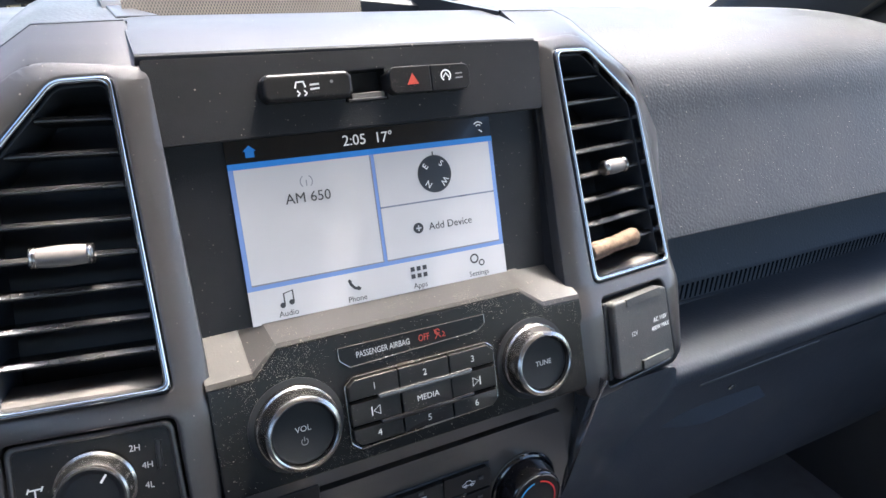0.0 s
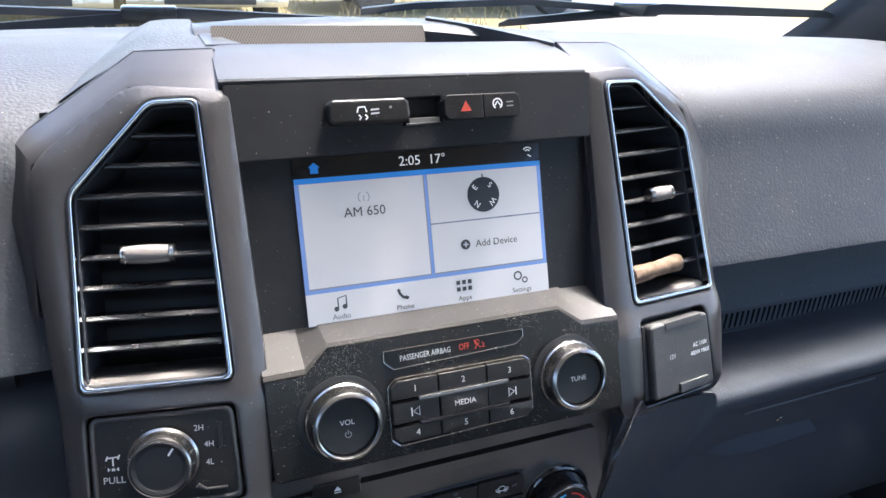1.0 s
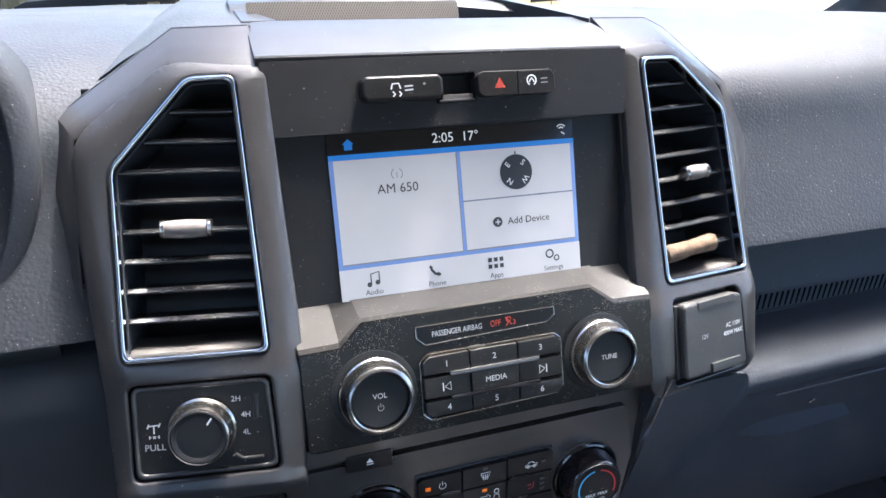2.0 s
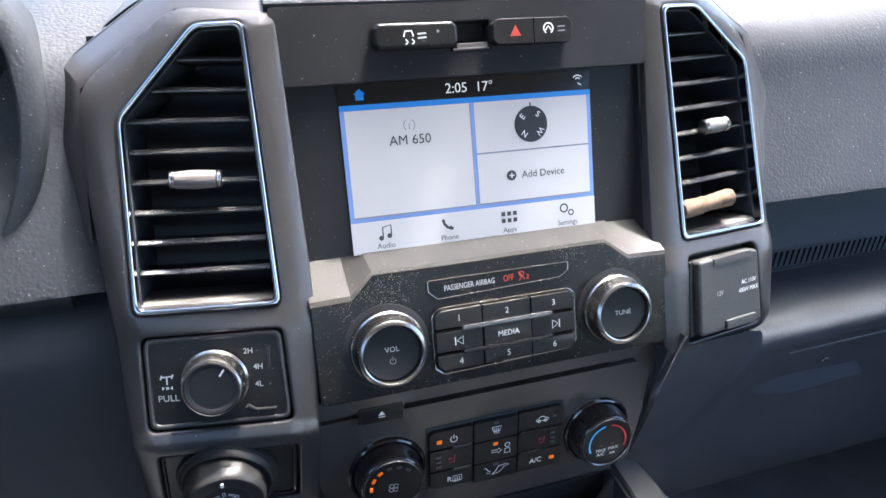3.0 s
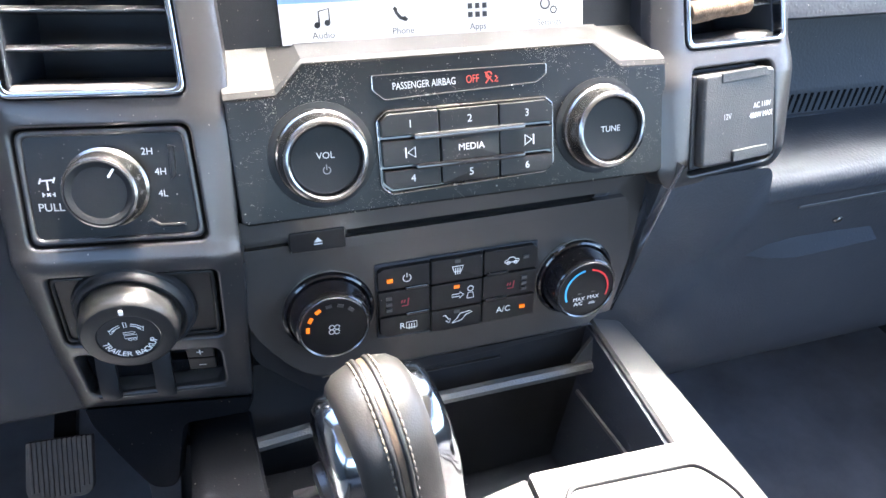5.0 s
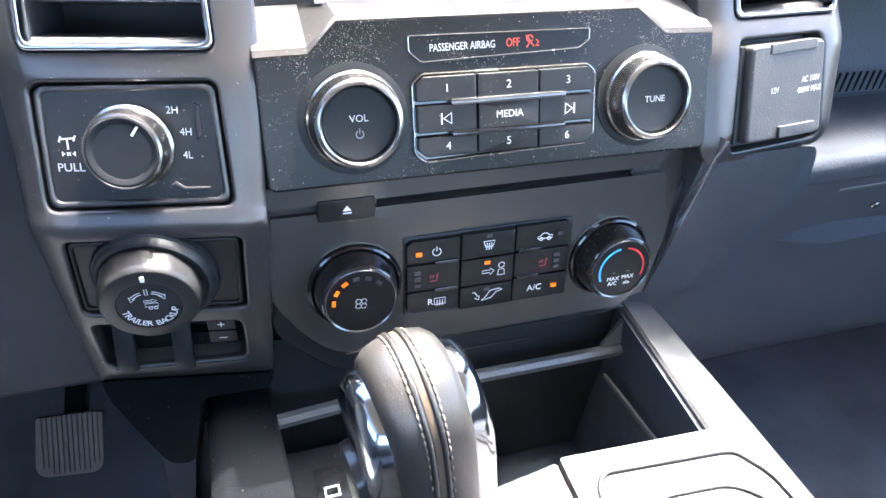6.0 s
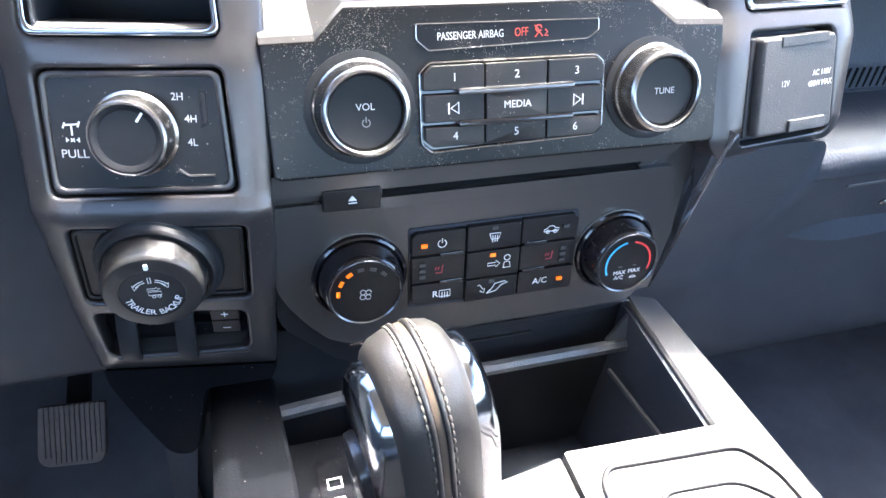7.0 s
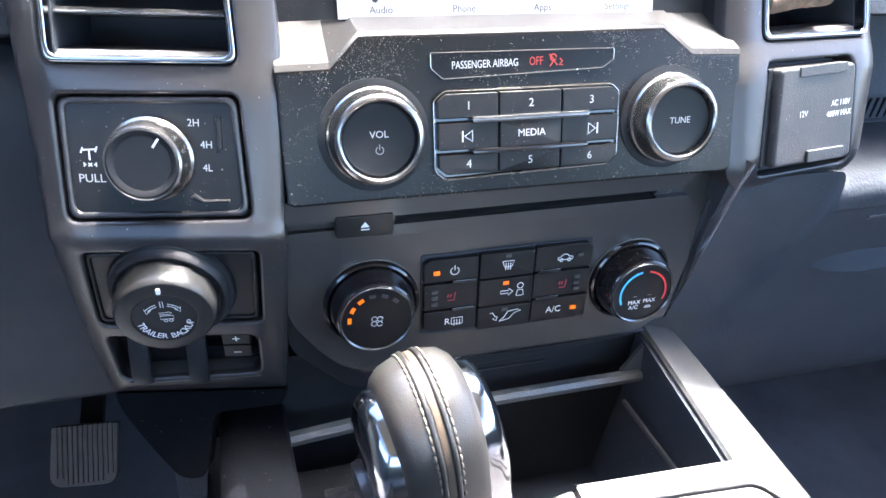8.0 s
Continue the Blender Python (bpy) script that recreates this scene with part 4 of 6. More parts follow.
    def lamp(key, du, dv, mat):
        b, u, v = keys[key]
        part("indicator", plate(rect((u + du) / 1000, (v + dv) / 1000, 0.0034, 0.0021), 0.003, w), mat, b, "", HEAT)

    ring = lambda r, a0, a1, cx=0.0, cy=0.0: [(cx + r * math.cos(radians(a0 + (a1 - a0) * k / 12)), cy + r * math.sin(radians(a0 + (a1 - a0) * k / 12))) for k in range(13)]
    icon((0, 0), [ring(2.4, 120, 420, 1.5), [(1.5, 0.4), (1.5, 3.4)]])
    lamp((0, 0), -8.6, -0.8, ORANGE_ON)
    seat = [[(-2, -2), (1.6, -2), (2.2, 3)], [(-2.2, 0), (-1.6, 2)], [(-0.6, 0), (0, 2)]]
    icon((0, 1), seat, DIM_RED, 0.0008)
    icon((2, 1), seat, DIM_RED, 0.0008)
    for dv in (-4, 0, 4):
        lamp((0, 1), -9.5, dv, OFF)
        lamp((2, 1), 9, dv, OFF)
    b, u, v = keys[0, 2]
    lettering("R", 0.0058, (u - 2) / 1000, v / 1000, WHITE, b, HEAT, w)
    icon((0, 2), [[(0.5, -2), (7, -2), (7, 2.2), (0.5, 2.2), (0.5, -2)], [(2.2, -3), (2.2, 1)], [(3.8, -3), (3.8, 1)], [(5.4, -3), (5.4, 1)]])
    icon((1, 0), [[(-3.4, 2.6), (3.4, 2.6), (2.2, -1), (-2.2, -1), (-3.4, 2.6)], [(-1.4, -3), (-1.4, 1.4)], [(0, -3), (0, 1.4)], [(1.4, -3), (1.4, 1.4)]])
    lamp((1, 0), 0, 5.8, OFF)
    lamp((1, 1), -0.4, 5.8, ORANGE_ON)
    icon((1, 1), [[(-3.4, -1), (1.4, -1), (1.4, -2.4), (4, 0), (1.4, 2), (1.4, 0.8), (-3.4, 0.8)]], closed=True)
    icon((1, 1), [ring(1.8, 0, 345, 8.4, 3.2), [(6.2, -3.4), (6.8, 0.4), (10, 0.4), (10.6, -3.4), (6.2, -3.4)]])
    icon((1, 2), [[(-9, 3.4), (-7.6, 4), (-5.4, 0.6), (-4.4, 1.2), (-4.8, -1.8), (-7.2, -0.4), (-6.4, -0.2)], [(-3, -2.6), (3, -1.4), (6, 2.2), (10, 3.4), (8, 4.4), (2, 3.6), (0, 0.2), (-3, -2.6)]])
    lamp((1, 2), 0, 5.2, OFF)
    icon((2, 0), [[(-4.6, -1), (4.4, -1), (4.6, 0.6), (2.2, 1), (1, 2.4), (-1.6, 2.4), (-3, 0.8), (-4.6, 0.4), (-4.6, -1)], ring(1, 0, 345, -2.4, -1.2), ring(1, 0, 345, 2.4, -1.2)])
    lamp((2, 0), 9.5, 1, OFF)
    b, u, v = keys[2, 2]
    lettering("A/C", 0.0058, (u - 4) / 1000, (v + 0.6) / 1000, WHITE, b, HEAT, w)
    lamp((2, 2), 9, 0, ORANGE_ON)


heater_controls()


# ---- vent pillars ----
HOLE_L = mm((29, 161), (1.5, 159.5), (-42.5, 108), (-41, -1.5), (40.5, -1))
HOLE_R = mm((-31.5, 162), (1, 161), (41.5, 120), (42, -3), (-38, 0))


def bent(outline, holes, regions, bevel, hole_bevel, roll):
    """A trim plate laid out flat and then bent over several planes. regions: (from height, frame, shift across, shift up)."""
    bm = plate(outline, -0.018, 0.0, bevel, holes=holes, seg=5, hole_bevel=hole_bevel)
    lo, hi = min(p[1] for p in outline), max(p[1] for p in outline)
    left, right = min(p[0] for p in outline), max(p[0] for p in outline)
    cuts = [r[0] for r in regions[1:]]
    folds = [c + d for c in cuts for d in (-0.009, -0.006, -0.003, 0.003, 0.006, 0.009)]
    for v in sorted(cuts + folds + steps(lo + 0.003, hi - 0.003, 56)):
        bmesh.ops.bisect_plane(bm, geom=bm.verts[:] + bm.edges[:] + bm.faces[:], dist=1e-6, plane_co=(0, v, 0), plane_no=(0, 1, 0))
    for u in steps(left + 0.003, right - 0.003, 30):
        bmesh.ops.bisect_plane(bm, geom=bm.verts[:] + bm.edges[:] + bm.faces[:], dist=1e-6, plane_co=(u, 0, 0), plane_no=(1, 0, 0))
    bmesh.ops.remove_doubles(bm, verts=bm.verts[:], dist=0.00012)
    bmesh.ops.dissolve_degenerate(bm, edges=bm.edges[:], dist=0.0001)
    corner = np.array(outline)
    along = np.roll(corner, -1, 0) - corner
    square = (along ** 2).sum(1)
    for vert in bm.verts:
        u, s, w = vert.co
        off = np.array((u, s)) - corner
        t = np.clip((off * along).sum(1) / square, 0, 1)
        near = float(np.sqrt(((off - along * t[:, None]) ** 2).sum(1).min()))
        if w > -0.017:
            w -= 0.0052 * max(0.0, 1 - near / 0.017) ** 2
        w -= roll(u, s)
        place = None
        for start, frame_, du, dv in regions:
            spot = frame_ @ Vector((u + du, s + dv, w))
            f = min(1.0, max(0.0, (s - start + 0.011) / 0.022))
            place = spot if place is None else place.lerp(spot, f * f * (3 - 2 * f))
        vert.co = place
    return bm


def vent_pillar(frame_, surround, cap_front, cap_back, label):
    t = thing("vent_pillar", frame_.translation, label, "trim pillar", "vent pillars")
    part("surround", surround, TRIM, t, "satin grey surround", None, 50, True)
    a = [frame_ @ Vector((u, v, -0.0055)) for u, v in cap_front]
    b = [Vector(p) for p in cap_back]
    turn_in = Vector((0.0005 if b[0].x < 0 else -0.0005, 0.012, -0.02))
    a, b = [a[0] + turn_in] + a, [b[0] + turn_in] + b
    rows = [a, [p.lerp(q, 0.08) + Vector((0, 0, 0.0012)) for p, q in zip(a, b)], [p.lerp(q, 0.5) + Vector((0, 0, 0.001)) for p, q in zip(a, b)], b, [q + Vector((0.014 if q.x < -0.2 else -0.014 if q.x > 0.2 else 0, 0.002, -0.03)) for q in b]]
    part("cap", loft(rows, closed=False), TRIM, t, "satin cap running back over the dash", None, 30, True)
    seal = [[q + Vector((0, d, z)) for q in b[1:]] for d, z in ((-0.0004, -0.002), (0.0004, 0.0005), (0.0034, 0.0005), (0.004, -0.004))]
    part("seam", loft(seal, closed=False), DEEP, t, "dark seam")
    return t


def moved(points, du, dv):
    return [(u + du, v + dv) for u, v in points]


WD = mm((-43.5, -2.6), (39.5, -0.4), (35.5, 57), (-43.5, 55))
PO = mm((-40, 0.5), (32, -0.5), (27.5, 61), (-37, 62.6))
low_hole_a = mm((-41, -8.5), (40, -7.5), (37.5, -56.5), (-44, -57.5))
low_hole_b = mm((-43, -66), (33.5, -67), (33, -97), (-42, -101))
L_OUT = rounded(mm((41, 237.5), (-13.5, 240.5), (-67, 196), (-66.5, 155), (-57.5, 62), (-54.5, -11), (-53.5, -92), (-51.2, -128.5), (45.5, -128.5), (47.5, -103), (53.5, -11), (55, 62)),
                [0.007, 0.012, 0.016, 0.02, 0.02, 0.02, 0.02, 0.003, 0.003, 0.02, 0.02, 0.02], 5)
L_HOLES = [rounded(moved(HOLE_L, -0.0045, 0.071), 0.006, 5), rounded(WD, 0.005, 4), rounded(moved(low_hole_a, 0, -0.0115), 0.004, 4), rounded(moved(low_hole_b, 0, -0.0115), 0.005, 4)]
left_skin = bent(L_OUT, L_HOLES, [(-1.0, LOW_L, 0.0004, 0.0115), (-0.011, CTRL_L, 0.0, 0.0), (0.062, VENT_L, 0.0045, -0.071)], 0.005, 0.002,
                 lambda u, s: 0.0)
R_OUT = rounded(mm((-42.5, 242.5), (-1, 245), (47, 210), (54, 153), (50.5, 63), (45.5, 2), (36, -6), (-53, -6), (-60, 4), (-61.5, 63)),
                [0.007, 0.012, 0.016, 0.02, 0.02, 0.008, 0.01, 0.006, 0.006, 0.02], 5)
right_skin = bent(R_OUT, [rounded(moved(HOLE_R, 0, 0.072), 0.006, 5), rounded(PO, 0.005, 4)], [(-1.0, CTRL_R, 0.0, 0.0), (0.063, VENT_R, 0.0, -0.072)], 0.005, 0.002,
                  lambda u, s: 0.0)
left_pillar = vent_pillar(VENT_L, left_skin, mm((46.5, 164), (-8, 168), (-60, 125), (-61, 86), (-60, 35)),
                          [(-0.121, 0.094, 0.7742), (-0.166, 0.094, 0.773), (-0.235, 0.074, 0.728), (-0.2405, 0.05, 0.69), (-0.238, 0.028, 0.645)], "satin grey trim pillar framing a vent and two switches, scratched")
right_pillar = vent_pillar(VENT_R, right_skin, mm((-43.5, 169), (-2, 171.5), (10, 165), (47, 136), (53, 84), (52, 35)),
                           [(0.1285, 0.10, 0.7742), (0.174, 0.10, 0.774), (0.190, 0.0985, 0.7672), (0.241, 0.072, 0.7275), (0.249, 0.047, 0.69), (0.2475, 0.027, 0.645)], "satin grey trim pillar framing a vent and power outlet")
# the ridge that runs back from the driver's side pillar to the windscreen
ridge = [[(-0.119, 0.0955, 0.745), (-0.1192, 0.0955, 0.7737), (-0.150, 0.0955, 0.7733), (-0.166, 0.0955, 0.7724), (-0.198, 0.097, 0.753), (-0.236, 0.0995, 0.7264)],
         [(-0.1215, 0.14, 0.745), (-0.122, 0.14, 0.7735), (-0.148, 0.14, 0.7733), (-0.163, 0.14, 0.7722), (-0.185, 0.141, 0.7605), (-0.211, 0.142, 0.7435)],
         [(-0.1235, 0.18, 0.745), (-0.125, 0.18, 0.772), (-0.146, 0.18, 0.772), (-0.160, 0.18, 0.7705), (-0.175, 0.18, 0.763), (-0.194, 0.18, 0.751)],
         [(-0.1235, 0.25, 0.74), (-0.126, 0.25, 0.7695), (-0.143, 0.25, 0.7695), (-0.156, 0.25, 0.768), (-0.169, 0.255, 0.761), (-0.186, 0.26, 0.7478)],
         [(-0.1235, 0.36, 0.72), (-0.126, 0.36, 0.738), (-0.143, 0.36, 0.738), (-0.156, 0.36, 0.737), (-0.169, 0.36, 0.736), (-0.184, 0.36, 0.735)]]
part("rear_ridge", loft(ridge, closed=False), PAD, left_pillar, "soft dark ridge behind the seam", None, 60)
for x0, x1 in ((-0.2215, -0.13), (0.13, 0.2262)):
    part("pad_end", swept(lambda x: (lambda q: [(q[0][0], 0.69)] + q + [(q[-1][0], 0.69)])([p for p in pad_profile(x=x) if 0.085 < p[0] < 0.1655 and p[1] > 0.65]), steps(x0, x1, 3)), PAD, dashboard, "", None, 60)
# the shade under the dash is put into the near-black colour of this end
part("lower_end", plate(rounded(mm((-49.5, 1), (-46, -9), (-30, -31), (-14, -50), (0, -50), (5, -12), (44.5, -8), (45, 1)), [0.001, 0.01, 0.02, 0.01, 0.006, 0.006, 0.006, 0.001], 5), -0.02, -0.0022, 0.003, seg=3), NEAR_BLACK, left_pillar, "dark tapered lower end", LOW_L @ pose(0, -0.1145, 0, -38, 0, 0))
part("lower_tail", plate(rounded(mm((-14, -138), (34, -138), (32, -290), (2, -290)), 0.004, 3), -0.06, -0.032, 0.005, seg=4), NEAR_BLACK, left_pillar, "dark lower end", LOW_L)
# inner flanks of the pillars
for pillar_, pts, w in ((left_pillar, ((44.5, 164), (57, -8)), VENT_L), (right_pillar, ((-42.5, 168.5), (-61, -8)), VENT_R)):
    s = 1 if pillar_ is left_pillar else -1
    f0, f1 = [w @ Vector((a / 1000 - 0.0008 * s, b / 1000, -0.0115)) for a, b in pts]
    k0, k1 = f0 + Vector((0.006 * s, 0.05, 0.0)), f1 + Vector((0.004 * s, 0.05, 0.004))
    m0, m1 = f0 + Vector((0.0025 * s, 0.004, 0)), f1 + Vector((0.0025 * s, 0.004, 0))
    part("flank", loft([[f0, m0, k0 + (Vector((-0.006, 0, 0)) if s < 0 else Vector()), f0 + Vector((-0.01 * s, 0.05, 0))], [f1, m1, k1, f1 + Vector((-0.01 * s, 0.05, 0))]]), TRIM if s > 0 else BLACK, pillar_, "", None, 40)


# ---- air vents ----
def span_at(hole, v, margin):
    xs = []
    for (a, b), (c, d) in zip(hole, hole[1:] + hole[:1]):
        if (b - v) * (d - v) < 0:
            xs.append(a + (c - a) * (v - b) / (d - b))
    return min(xs) + margin, max(xs) - margin


def air_vent(frame_, hole, first, pitch, count, tab, label):
    t = thing("air_vent", frame_.translation, label, "air vent", "dash air vents")
    ring = plate(rounded(inset(hole, 0.0003), 0.0055, 5), -0.012, 0.0014, 0.0013, holes=[rounded(inset(hole, 0.0032), 0.0045, 5)], seg=3)
    part("chrome_ring", ring, EDGE, t, "thin chrome edge", frame_)
    inner = inset(hole, 0.0038)
    wall = plate(rounded(inset(hole, 0.0012), 0.005, 5), -0.055, -0.006, 0.0, holes=[rounded(inner, 0.004, 5)])
    part("duct_wall", wall, DEEP, t, "black duct", frame_)
    part("duct_back", plate(rounded(inset(hole, 0.001), 0.005, 5), -0.06, -0.054), DEEP, t, "", frame_)
    s0, s1 = min(p[0] for p in inner) + 0.001, max(p[0] for p in inner) - 0.001
    part("sill", loft([[(u, v, w) for v, w in ((0.0005, -0.0045), (0.003, -0.005), (0.0052, -0.009), (0.009, -0.032), (0.0005, -0.032))] for u in (s0, s1)]), SILL, t, "sloping dusty sill", frame_, 40)
    for k in range(count):
        v = first + pitch * k
        u0, u1 = span_at(inner, v, 0.0006)
        bm = plate(rounded([(-0.026, -0.0009), (0.0, -0.0017), (0.0013, -0.001), (0.0013, -0.0002), (-0.0011, 0.0019), (-0.026, 0.0009)], 0.0004, 2), 0, u1 - u0, 0.0)
        bm.transform(Matrix(((0, 0, 1, u0), (-0.07, 1, 0, v), (1, 0, 0, -0.008), (0, 0, 0, 1))))
        part("slat", bm, VENT, t, "", frame_)
    u0, u1, v = [x / 1000 for x in tab]

    def barrel(rows):
        return loft([[(u, v + r * math.sin(q), -0.0035 + 0.9 * r * math.cos(q)) for q in steps(0, 2 * math.pi, 24)[:-1]] for u, r in rows])

    h = part("tab", barrel([(u0 + 0.002 + (u1 - u0 - 0.004) * f, 0.0046 + 0.0008 * math.sin(math.pi * f)) for f in steps(0, 1, 8)]), TABGREY, t, "rubbed grey barrel tab", frame_, 50)
    for a, s_ in ((u0, 1), (u1, -1)):
        part("tab_end", barrel([(a + s_ * e, r) for e, r in ((0, 0.0034), (0.0002, 0.0048), (0.0009, 0.0054), (0.0015, 0.0048), (0.0019, 0.0048), (0.0025, 0.0055), (0.0032, 0.0052), (0.0035, 0.004))]), CHROME, h, "grooved chrome end cap", frame_, 50)
    return t


air_vent(VENT_L, HOLE_L, 0.0213, 0.0171, 8, (-17, 12, 73.5), "tall slatted air vent with chrome edge and tab")
air_vent(VENT_R, HOLE_R, 0.0213, 0.0173, 8, (-4, 19, 75.5), "tall slatted air vent with a tan roll tucked in")


def fibre_roll():
    secs = []
    for j in range(33):
        f = min(1.0, max(0.0, (j - 1) / 30))
        r = 0.0064 * (0.94 + 0.06 * math.sin(1 + f * 7)) * (0.86 if j in (0, 32) else 0.97 if j in (1, 31) else 1)
        ring = []
        for k in range(28):
            a = 2 * math.pi * k / 28
            q = r * (1 + 0.06 * noise.noise(Vector((f * 30, math.cos(a) * 2, math.sin(a) * 2))) + 0.1 * noise.noise(Vector((f * 90, math.cos(a) * 7, math.sin(a) * 7))))
            ring.append((-0.033 + 0.047 * f, 0.0205 + 0.002 * f + q * math.sin(a), -0.004 + q * math.cos(a)))
        secs.append(ring)
    ob = part("fibre_roll", loft(secs), ROLL, None, "", VENT_R, 60)
    tagged(ob, "small tan fibrous roll tucked between vent slats", "roll")


fibre_roll()


# ---- four wheel drive switch ----
def drive_switch():
    t = thing("drive_mode_switch", CTRL_L.translation, "black four wheel drive rotary switch with chrome knob rim", "rotary switch")
    f = CTRL_L
    part("plate_rim", plate(rounded(inset(WD, 0.0012), 0.0055, 5), -0.012, -0.0006, 0.0014, holes=[rounded(inset(WD, 0.0042), 0.004, 4)], seg=4), TRIM, t, "worn raised border", f)
    part("plate", plate(rounded(inset(WD, 0.002), 0.005, 5), -0.012, -0.002, 0.001, seg=3), BUTTON, t, "dusty black plate", f)
    fk = f @ pose(-0.004, 0.0272, 0) @ Matrix.Diagonal((0.89, 0.89, 1.0, 1)) @ pose(0.005, -0.0282, 0)
    k = part("knob", lathe([(0.0215, -0.003), (0.0215, 0.001), (0.0202, 0.002), (0.0197, 0.009), (0.0186, 0.0118), (0.0174, 0.0124)], -0.005, 0.0282, 72, hollow=True), CHROME, t, "chrome rimmed round knob", fk, 28)
    part("knob_face", lathe([(0.0175, 0.006), (0.0175, 0.0126), (0.0165, 0.013), (0.0145, 0.0126), (0.0135, 0.012), (0.003, 0.012)], -0.005, 0.0282, 56), BLACK, k, "", fk)
    part("pointer", stroke([mm((0.4, 36.2), (3.4, 40.6))], 0.0012, 0.0128), WHITE, k, "", fk)
    w = -0.0016
    for word, u, v in (("2H", 15.2, 43.6), ("4H", 20.4, 33.8), ("4L", 20.4, 23.2)):
        lettering(word, 0.0047, u / 1000, v / 1000, PRINT, t, f, w, 0, 0.95)
    lettering("PULL", 0.0054, -0.0308, 0.0176, PRINT, t, f, w)
    part("axle_icon", stroke([mm((-34, 30.6), (-28, 31)), mm((-31, 31), (-31, 26)), mm((-34.6, 29.2), (-33.6, 31.8)), mm((-28.4, 29.6), (-27.4, 32.2))], 0.0008, w), WHITE, t, "", f)
    part("axle_icon", stroke([mm((-33.6, 25), (-33.6, 23)), mm((-33.6, 24), (-32.6, 24)), mm((-31.8, 24.7), (-30.2, 23.2)), mm((-31.8, 23.2), (-30.2, 24.7)), mm((-29.4, 24), (-28.4, 24)), mm((-28.4, 25), (-28.4, 23))], 0.0006, w), WHITE, t, "", f)
    part("raised_edge", plate(mm((12, 9.6), (14, 11.2), (18, 8.4), (29.5, 8.8), (29.5, 7.4), (17.4, 7)), -0.004, 0.0, 0.0006), TRIM, t, "", f)
    part("raised_edge", plate(mm((24.8, 47), (27.6, 46), (27.6, 32), (24.8, 30)), -0.004, -0.001, 0.0008), BLACK, t, "", f)


drive_switch()


# ---- trailer backup knob and brake controller ----
def trailer_control():
    t = thing("trailer_backup_control", LOW_L.translation, "dark panel with a large knurled trailer steering knob", "rotary switch")
    f = LOW_L
    part("plate_rim", plate(rounded(inset(low_hole_a, 0.0012), 0.004, 4), -0.012, -0.0015, 0.0012, holes=[rounded(inset(low_hole_a, 0.0034), 0.003, 4)], seg=3), BUTTON_CLEAN, t, "raised border", f)
    part("plate", plate(rounded(inset(low_hole_a, 0.002), 0.004, 4), -0.012, -0.0028, 0.001, seg=3), BUTTON_CLEAN, t, "dark satin plate", f)
    cu, cv = -0.005, -0.0333
    part("collar", lathe([(0.0308, -0.006), (0.0306, -0.002), (0.0298, 0.0004), (0.0286, 0.001), (0.0276, 0.0036), (0.0264, 0.0046), (0.025, 0.004), (0.024, 0.003)], cu + 0.0012, cv, 72), BLACK, t, "round black collar", f, 40)
    f = LOW_L @ pose(cu + 0.0005, cv, 0, 0, 6, 0) @ Matrix.Diagonal((0.9, 0.9, 1.0, 1)) @ pose(-cu, -cv, 0)
    k = part("knob", lathe([(0.0258, -0.006), (0.0266, 0.002), (0.0267, 0.0105), (0.0265, 0.0132), (0.0258, 0.0154), (0.0247, 0.0172), (0.0238, 0.0179), (0.0172, 0.0183), (0.0166, 0.0181), (0.0164, 0.0168)], cu - 0.001, cv, 144, 0.013, 12, (0, 2), hollow=True), KNURL, t, "worn black knurled knob", f, 40)
    part("knob_face", lathe([(0.0163, 0.008), (0.0163, 0.0179), (0.003, 0.0179)], cu - 0.001, cv, 48), BLACK, k, "", f)
    w = 0.0187
    cu -= 0.001
    part("pointer", plate(rounded([(cu - 0.0011, cv + 0.0182), (cu + 0.0011, cv + 0.0182), (cu + 0.0011, cv + 0.0218), (cu - 0.0011, cv + 0.0218)], 0.0008, 3), 0.018, w + 0.0002), WHITE, k, "", f)
    part("knob_icon", stroke([arc(cu, cv, 0.0112, 75, 40, 8), arc(cu, cv, 0.0112, 105, 140, 8), arc(cu, cv, 0.0098, 75, 40, 8), arc(cu, cv, 0.0098, 105, 140, 8)], 0.0005, w), WHITE, k, "", f)
    part("knob_icon", stroke([[(cu - 0.0007, cv + 0.0088), (cu + 0.0007, cv + 0.0088), (cu + 0.0007, cv + 0.0128), (cu - 0.0007, cv + 0.0128)]], 0.0004, w, True), WHITE, k, "", f)
    for s in (-1, 1):
        x, y = cu + s * 0.0104 * math.cos(radians(36)), cv + 0.0104 * math.sin(radians(36))
        part("knob_icon", stroke([[(x - s * 0.0026, y + 0.0012), (x, y - 0.0016), (x + s * 0.0006, y + 0.0022)]], 0.0004, w), WHITE, k, "", f)
    part("knob_icon", stroke([[(cu - 0.002, cv + 0.0), (cu + 0.0045, cv + 0.0), (cu + 0.0045, cv + 0.0024), (cu - 0.002, cv + 0.0024)], arc(cu + 0.0004, cv - 0.0012, 0.0009, 0, 345, 8), arc(cu + 0.003, cv - 0.0012, 0.0009, 0, 345, 8),
                               [(cu - 0.0022, cv + 0.0034), (cu + 0.002, cv + 0.0034), (cu + 0.002, cv + 0.003), (cu + 0.0042, cv + 0.0042), (cu + 0.002, cv + 0.0054), (cu + 0.002, cv + 0.0048), (cu - 0.0022, cv + 0.0048)]], 0.0004, w, True), WHITE, k, "", f)
    words = "TRAILER BACKUP"
    wide = {"I": 0.5, " ": 0.6, "E": 0.85, "L": 0.8, "T": 0.9}
    total_ = sum(wide.get(ch, 1.0) for ch in words)
    gone = 0.0
